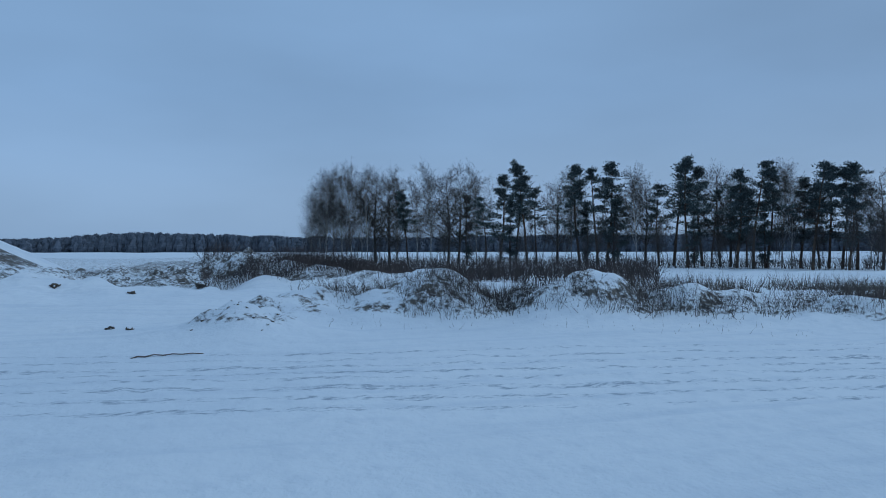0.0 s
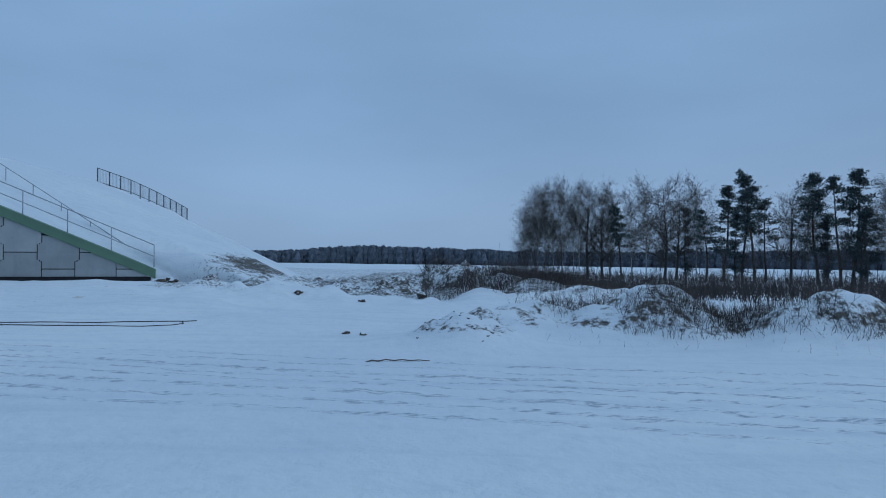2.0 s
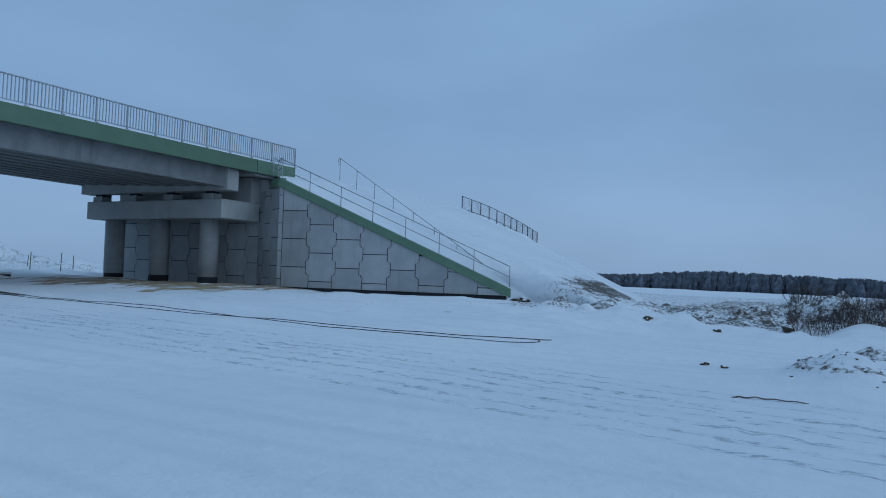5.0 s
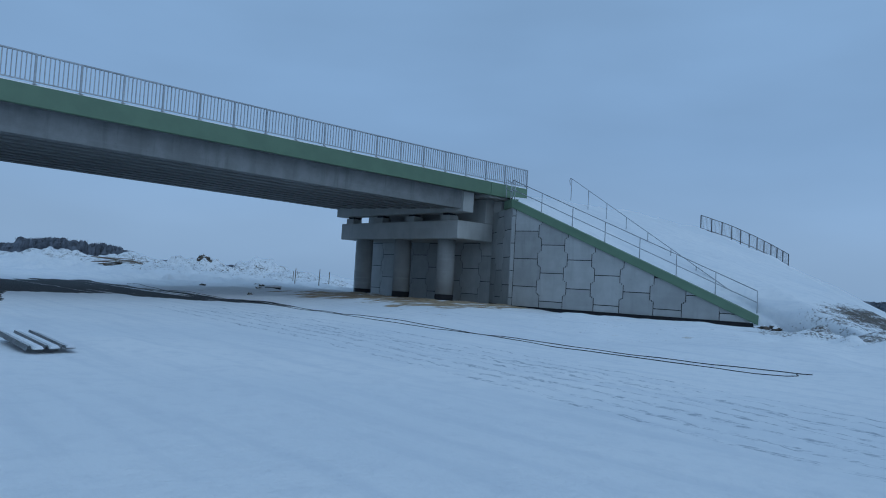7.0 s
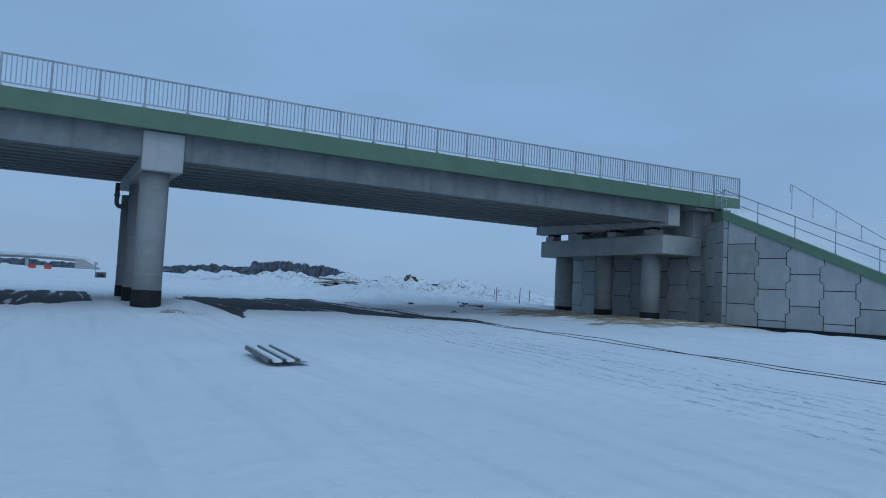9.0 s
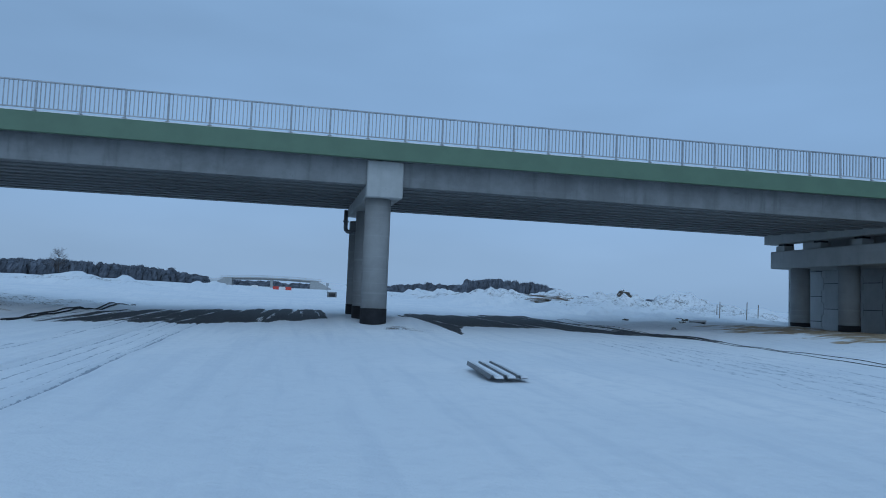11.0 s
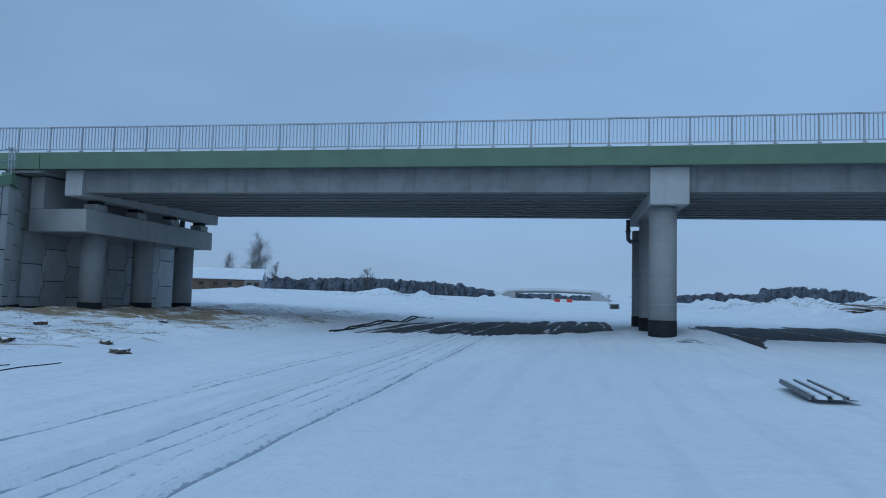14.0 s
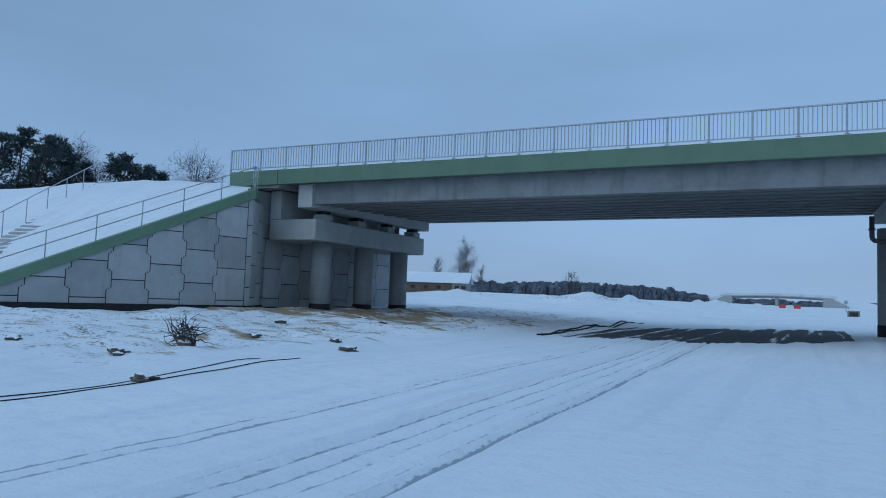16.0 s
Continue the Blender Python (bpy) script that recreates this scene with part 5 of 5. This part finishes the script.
def brush_heap(x, y):
    """An uprooted stump with a tangle of thin dark roots."""
    random.seed(77)
    z = float(ground_at(x, y))
    e = thing("root_stump", (x, y, z), "uprooted bush stump with tangled dark twigs on snow", "stump")
    bm = bmesh.new()
    bmesh.ops.create_icosphere(bm, subdivisions=3, radius=0.22)
    for v in bm.verts:
        v.co *= 0.8 + 0.6 * noise.noise(v.co * 5)
        v.co = Vector((v.co.x + x, v.co.y + y, v.co.z * 0.9 + z + 0.12))
    part("root_ball", bm, M_CLOD, e, "soil clinging to the roots", smooth=True)
    for _ in range(56):
        bm = bmesh.new()
        p = Vector((x, y, z + 0.2)) + rvec(0.12)
        d = Vector((random.gauss(-0.2, 0.7), random.gauss(0.1, 0.7), random.uniform(0.1, 0.9))).normalized()
        pts = [p]
        for _k in range(5):
            d = (d + rvec(0.3)).normalized()
            pts.append(pts[-1] + d * random.uniform(0.07, 0.15))
        tube(bm, pts, random.uniform(0.008, 0.020), 5, 0.004)
        part("twig", bm, M_BARK, e)


brush_heap(-15.3, -16.6)


def fallen_branch(pts, r, label):
    p = [Vector((x, y, float(ground_at(x, y)) + z)) for x, y, z in pts]
    bm = bmesh.new()
    tube(bm, p, r, 8, r * 0.6)
    o = new("branch", mesh_of(bm, M_BRANCH, True))
    return tagged(o, label, "branch")


fallen_branch([(6.93, -26.96, 0.0), (6.99, -27.03, 0.022), (6.97, -27.12, 0.012), (7.02, -27.22, 0.03), (7.03, -27.33, 0.018), (7.08, -27.44, 0.028), (7.08, -27.56, 0.016), (7.12, -27.68, 0.02), (7.14, -27.82, 0.004)], 0.017, "thin twisted branch dusted with snow")


def laid_pipe(pts, r, label):
    """A thin black plastic pipe lying on the ground, half sunk in snow."""
    line = []
    for (xa, ya), (xb, yb) in zip(pts, pts[1:]):
        m_ = max(1, int(math.hypot(xb - xa, yb - ya) / 0.35))
        line += [(xa + (xb - xa) * q / m_, ya + (yb - ya) * q / m_) for q in range(m_)]
    line.append(pts[-1])
    p = [Vector((x, y, float(ground_at(x, y)) + r * 1.1 + 0.5 * r * math.sin(x * 3 + y * 1.3))) for x, y in line]
    bm = bmesh.new()
    tube(bm, p, r, 6)
    return tagged(new("plastic_pipe", mesh_of(bm, M_BLACK, True)), label, "pipe", "thin pipes along the verges")


PIPE = "thin black plastic pipe lying half sunk in snow"
laid_pipe([(11.95, -22.62), (11.6, -22.78), (11.25, -22.66), (11.02, -22.2), (10.97, -20.4), (10.98, -17.5), (11.2, -14.5), (11.55, -11.0), (11.9, -7.0), (12.05, -3.5), (12.1, 4.0)], 0.010, PIPE)
laid_pipe([(12.15, -22.85), (12.0, -22.7), (11.85, -22.0), (11.72, -21.0), (11.60, -19.5), (11.62, -15.5), (11.95, -12.0), (12.3, -8.0), (12.5, -3.0), (12.6, 14.0)], 0.010, PIPE)
laid_pipe([(-11.5, -26.0), (-11.94, -22.44), (-12.3, -19.0), (-12.55, -16.1)], 0.010, PIPE)
laid_pipe([(-12.0, -26.0), (-12.5, -22.0), (-12.85, -18.6), (-13.0, -16.8)], 0.009, PIPE)
laid_pipe([(-12.2, -2.6), (-12.4, 6.0), (-12.6, 17.0)], 0.035, PIPE)
laid_pipe([(-12.6, -2.0), (-12.8, 6.0), (-13.0, 17.0)], 0.035, PIPE)


def sheet_metal():
    """Folded steel sheet with three ridges, one end propped on the snow."""
    z = float(ground_at(0.8, -14.6))
    e = thing("steel_sheet", (0.8, -14.6, z), "folded galvanised steel sheet with ridges lying on snow", "metal sheet")
    prof = []
    for k in range(3):
        u = -0.32 + k * 0.24
        prof += [(u, 0.0), (u + 0.02, 0.075), (u + 0.05, 0.075), (u + 0.08, 0.01), (u + 0.20, 0.01)]
    prof.append((0.40, 0.0))
    ax = Vector((0.02, -1, 0)).normalized()
    sd_ = Vector((1, 0.30, 0)).normalized()
    bm = bmesh.new()
    rings = []
    for t in (-0.82, 0.82):
        lift = 0.06 if t < 0 else -0.02
        rings.append([bm.verts.new(Vector((0.36, -15.5, z + 0.02 + lift)) + ax * (t + (0.25 * u if t > 0 else 0.0)) + sd_ * u + Vector((0, 0, h))) for u, h in prof])
    for i in range(len(prof) - 1):
        bm.faces.new((rings[0][i], rings[0][i + 1], rings[1][i + 1], rings[1][i]))
    bmesh.ops.solidify(bm, geom=list(bm.faces), thickness=0.008)
    part("sheet", bm, M_SHEET, e, "grey steel sheet dusted with snow")
    for k in range(3):
        u = -0.32 + k * 0.24
        bm = bmesh.new()
        for a_, b_ in ((u + 0.075, u + 0.225),):
            for t in (-0.78, 0.86):
                lift = 0.058 if t < 0 else -0.015
                for uu, hh in ((a_, 0.02), (b_, 0.02), (b_ - 0.03, 0.06), (a_ + 0.03, 0.06)):
                    bm.verts.new(Vector((0.36, -15.5, z + 0.02 + lift)) + ax * t + sd_ * uu + Vector((0, 0, hh)))
        vs = list(bm.verts)
        for i in range(4):
            bm.faces.new((vs[i], vs[(i + 1) % 4], vs[4 + (i + 1) % 4], vs[4 + i]))
        bm.faces.new(vs[:4])
        bm.faces.new(vs[4:])
        part("snow_fill", bm, M_SNOW, e, "snow lying in the groove")


sheet_metal()


def plank_pile(x, y, n, label):
    random.seed(int(x * 7))
    z = float(ground_at(x, y))
    e = thing("plank_pile", (x, y, z), label, "timber pile")
    for i in range(n):
        bm = bmesh.new()
        ln = random.uniform(2.2, 3.6)
        vs = box(bm, -ln / 2, ln / 2, -0.13, 0.13, 0, 0.06, 0.008)
        m = pose(x + random.uniform(-1, 1), y + random.uniform(-0.7, 0.7), z + 0.05 + 0.075 * i, random.uniform(-6, 6), random.uniform(-8, 8), random.uniform(-35, 20))
        for v in vs:
            v.co = m @ v.co
        part("plank", bm, M_PLANK, e)


plank_pile(19.5, 36.5, 12, "untidy pile of old planks on a snow berm")
plank_pile(21.8, 37.5, 6, "few loose planks on a snow berm")
for x, y, h in ((27.4, 19.7, 1.5), (30.2, 20.5, 1.3), (31.8, 21.4, 1.2), (31.2, 26.0, 1.2)):
    z = float(ground_at(x, y))
    bm = bmesh.new()
    tube(bm, [(x, y, z - 0.3), (x + 0.04, y, z + h)], 0.035, 6, 0.028)
    tagged(new("wooden_stake", mesh_of(bm, M_WOOD)), "thin wooden survey stake standing in snow", "stake", "survey stakes")


def crate(x, y, w, h, label):
    z = float(ground_at(x, y))
    e = thing("drain_box", (x, y, z), label, "concrete box")
    bm = bmesh.new()
    box(bm, x - w / 2, x + w / 2, y - w / 2, y + w / 2, z - 0.2, z + h, 0.03)
    part("box_body", bm, M_GIRDER, e)
    # no hollow is cut: a near-black plate paints the shade inside the opening
    bm = bmesh.new()
    box(bm, x - w * 0.36, x + w * 0.36, y - w / 2 - 0.02, y - w / 2 + 0.1, z + 0.1 * h, z + h * 0.8, 0.01)
    part("opening", bm, M_JOINT, e, "dark plate in place of a shaded opening")
    bm = bmesh.new()
    box(bm, x - w / 2 - 0.04, x + w / 2 + 0.04, y - w / 2 - 0.04, y + w / 2 + 0.04, z + h, z + h + 0.1, 0.04)
    part("snow_cap", bm, M_SNOW, e, "snow on the lid")


crate(1.4, 78.0, 1.35, 0.75, "dark concrete drain box capped with snow")
crate(19.6, 9.8, 0.7, 0.16, "low dark block lying in the snow")


def barrier(x, y, mat, label):
    z = float(ground_at(x, y))
    e = thing("road_barrier", (x, y, z), label, "barrier", "road barriers")
    bm = bmesh.new()
    prof = [(-0.28, 0), (0.28, 0), (0.26, 0.25), (0.12, 0.45), (0.09, 1.1), (-0.09, 1.1), (-0.12, 0.45), (-0.26, 0.25)]
    r = [[bm.verts.new((x + u, y + v, z + w)) for v, w in prof] for u in (-1.0, 1.0)]
    for i in range(8):
        bm.faces.new((r[0][i], r[0][(i + 1) % 8], r[1][(i + 1) % 8], r[1][i]))
    bm.faces.new(r[0])
    bm.faces.new(r[1])
    part("barrier_body", bm, mat, e)


for u_, mt, lb in ((-9.3, M_RED, "red plastic road barrier standing on snow"), (-7.15, M_WHITE, "white plastic road barrier standing on snow"), (-5.0, M_RED, "red plastic road barrier standing on snow"), (-16.5, M_WHITE, "white plastic road barrier standing on snow")):
    barrier(u_ - 2.6, 225.0, mt, lb)
for x, y in ((-21.5, 118.0),):
    z = float(ground_at(x, y))
    bm = bmesh.new()
    tube(bm, [(x, y, z), (x, y, z + 0.75)], 0.17, 12, 0.03)
    box(bm, x - 0.22, x + 0.22, y - 0.22, y + 0.22, z, z + 0.05)
    tagged(new("traffic_cone", mesh_of(bm, M_RED)), "red traffic cone standing in snow", "traffic cone")
for x, y, h in ((3.2, 150.0, 2.6),):
    z = float(ground_at(x, y))
    e = thing("sign_post", (x, y, z), "thin steel post with a small sign", "sign")
    bm = bmesh.new()
    tube(bm, [(x, y, z - 0.2), (x, y, z + h)], 0.06, 8)
    part("pole", bm, M_DARKSTEEL, e)
    bm = bmesh.new()
    box(bm, x - 0.35, x + 0.35, y - 0.09, y - 0.06, z + h - 0.75, z + h, 0.01)
    part("sign_plate", bm, M_STEEL, e)


# ---- far overpass ----
def far_bridge():
    cx, cy = -22.0, 430.0
    z = 3.9
    e = thing("far_overpass", (cx, cy, z), "distant grey concrete overpass across the road", "bridge")

    def sag(x, y, zz):
        return (x, y, zz - 0.0011 * (x - cx) ** 2)
    bm = bmesh.new()
    box(bm, cx - 30, cx + 30, cy, cy + 9, z + 4.6, z + 5.9, 0.05, 14, sag)
    part("deck", bm, M_GIRDER, e)
    bm = bmesh.new()
    box(bm, cx - 31, cx + 31, cy - 0.2, cy + 0.1, z + 5.5, z + 6.2, 0.03, 14, sag)
    part("edge_beam", bm, M_CONC, e)
    for hh in (7.25, 6.7):
        bm = bmesh.new()
        box(bm, cx - 31, cx + 31, cy - 0.06, cy + 0.06, z + hh - 0.06, z + hh + 0.06, 0, 14, sag)
        part("rail", bm, M_STEEL, e)
    for i in range(32):
        x = cx - 31 + 2 * i
        bm = bmesh.new()
        box(bm, x - 0.05, x + 0.05, cy - 0.05, cy + 0.05, z + 6.1, z + 7.25)
        for v in bm.verts:
            v.co = sag(*v.co)
        part("post", bm, M_STEEL, e)
    for dx in (0.0,):
        for dy in (1.5, 4.5, 7.5):
            bm = bmesh.new()
            tube(bm, [(cx + dx, cy + dy, z - 3), (cx + dx, cy + dy, z + 4.7)], 0.9, 12)
            part("pier_column", bm, M_CONC, e)
    for s in (-1, 1):
        bm = bmesh.new()
        prof = [(cx + s * 24, z - 3), (cx + s * 38, z - 3), (cx + s * 37, z + 0.6), (cx + s * 29, z + 4.8), (cx + s * 24, z + 4.7)]
        r = [[bm.verts.new((x, y, zz)) for x, zz in prof] for y in (cy - 2, cy + 9)]
        for i in range(5):
            bm.faces.new((r[0][i], r[0][(i + 1) % 5], r[1][(i + 1) % 5], r[1][i]))
        bm.faces.new(r[0])
        bm.faces.new(r[1])
        part("abutment", bm, M_PANEL, e)
        bm = bmesh.new()
        prof = [(cx + s * 29.5, z - 4), (cx + s * 29.5, z + 4.9), (cx + s * 44, z + 3.6), (cx + s * 75, z - 2), (cx + s * 75, z - 4)]
        r = [[bm.verts.new((x, y, zz)) for x, zz in prof] for y in (cy - 0.5, cy + 10)]
        for i in range(5):
            bm.faces.new((r[0][i], r[0][(i + 1) % 5], r[1][(i + 1) % 5], r[1][i]))
        bm.faces.new(r[0])
        bm.faces.new(r[1])
        part("approach_bank", bm, M_SNOW, e, "snow covered approach bank")


far_bridge()


# ---- barn ----
def barn():
    a = radians(29.6)
    cx, cy = -3.1 - 152 * math.sin(a), -28 + 152 * math.cos(a)
    z = 2.45
    e = thing("barn", (cx, cy, z), "long brick barn with a snow covered roof", "barn")
    m = Matrix.Translation((cx, cy, z)) @ pose(0, 0, 0, 0, 0, 20)
    L2, W2 = 10.8, 4.5

    def put(name, bm, mat, parent=None, label=""):
        for v in bm.verts:
            v.co = m @ v.co
        return part(name, bm, mat, parent or e, label)
    bm = bmesh.new()
    box(bm, -L2, L2 - 3.2, -W2, W2, -1, 2.3, 0.02)
    put("wall", bm, M_BRICK, None, "brown brick wall")
    bm = bmesh.new()
    box(bm, L2 - 3.2, L2, -W2 + 0.01, W2 - 0.01, -1, 2.3, 0.02)
    put("wall", bm, M_PLASTER, None, "grey plastered wall")
    bm = bmesh.new()
    for x in (L2 - 0.3, -L2 + 0.02):
        v = [bm.verts.new((x + d_, y, zz)) for d_ in (0, 0.28) for y, zz in ((-W2, 2.3), (W2, 2.3), (0, 4.2))]
        bm.faces.new(v[:3])
        bm.faces.new(v[3:])
        for i in range(3):
            bm.faces.new((v[i], v[(i + 1) % 3], v[3 + (i + 1) % 3], v[3 + i]))
    put("gable", bm, M_PLASTER)
    for s in (-1, 1):
        bm = bmesh.new()
        p = [(s * (W2 + 0.5), 2.15), (0.0, 4.3), (0.0, 4.55), (s * (W2 + 0.5), 2.4)]
        r = [[bm.verts.new((x, y, zz)) for y, zz in p] for x in (-L2 - 0.4, L2 + 0.4)]
        for i in range(4):
            bm.faces.new((r[0][i], r[0][(i + 1) % 4], r[1][(i + 1) % 4], r[1][i]))
        bm.faces.new(r[0])
        bm.faces.new(r[1])
        put("roof", bm, M_SNOW, None, "snow covered roof slope")
    for i, x in enumerate((-8.6, -6, -3.3, -0.6, 2.1, 4.8, 8.6, 10.0)):
        bm = bmesh.new()
        box(bm, x - 0.45, x + 0.45, -W2 - 0.03, -W2 + 0.1, 0.9, 1.6)
        put("window", bm, M_JOINT, None, "small dark window")


barn()
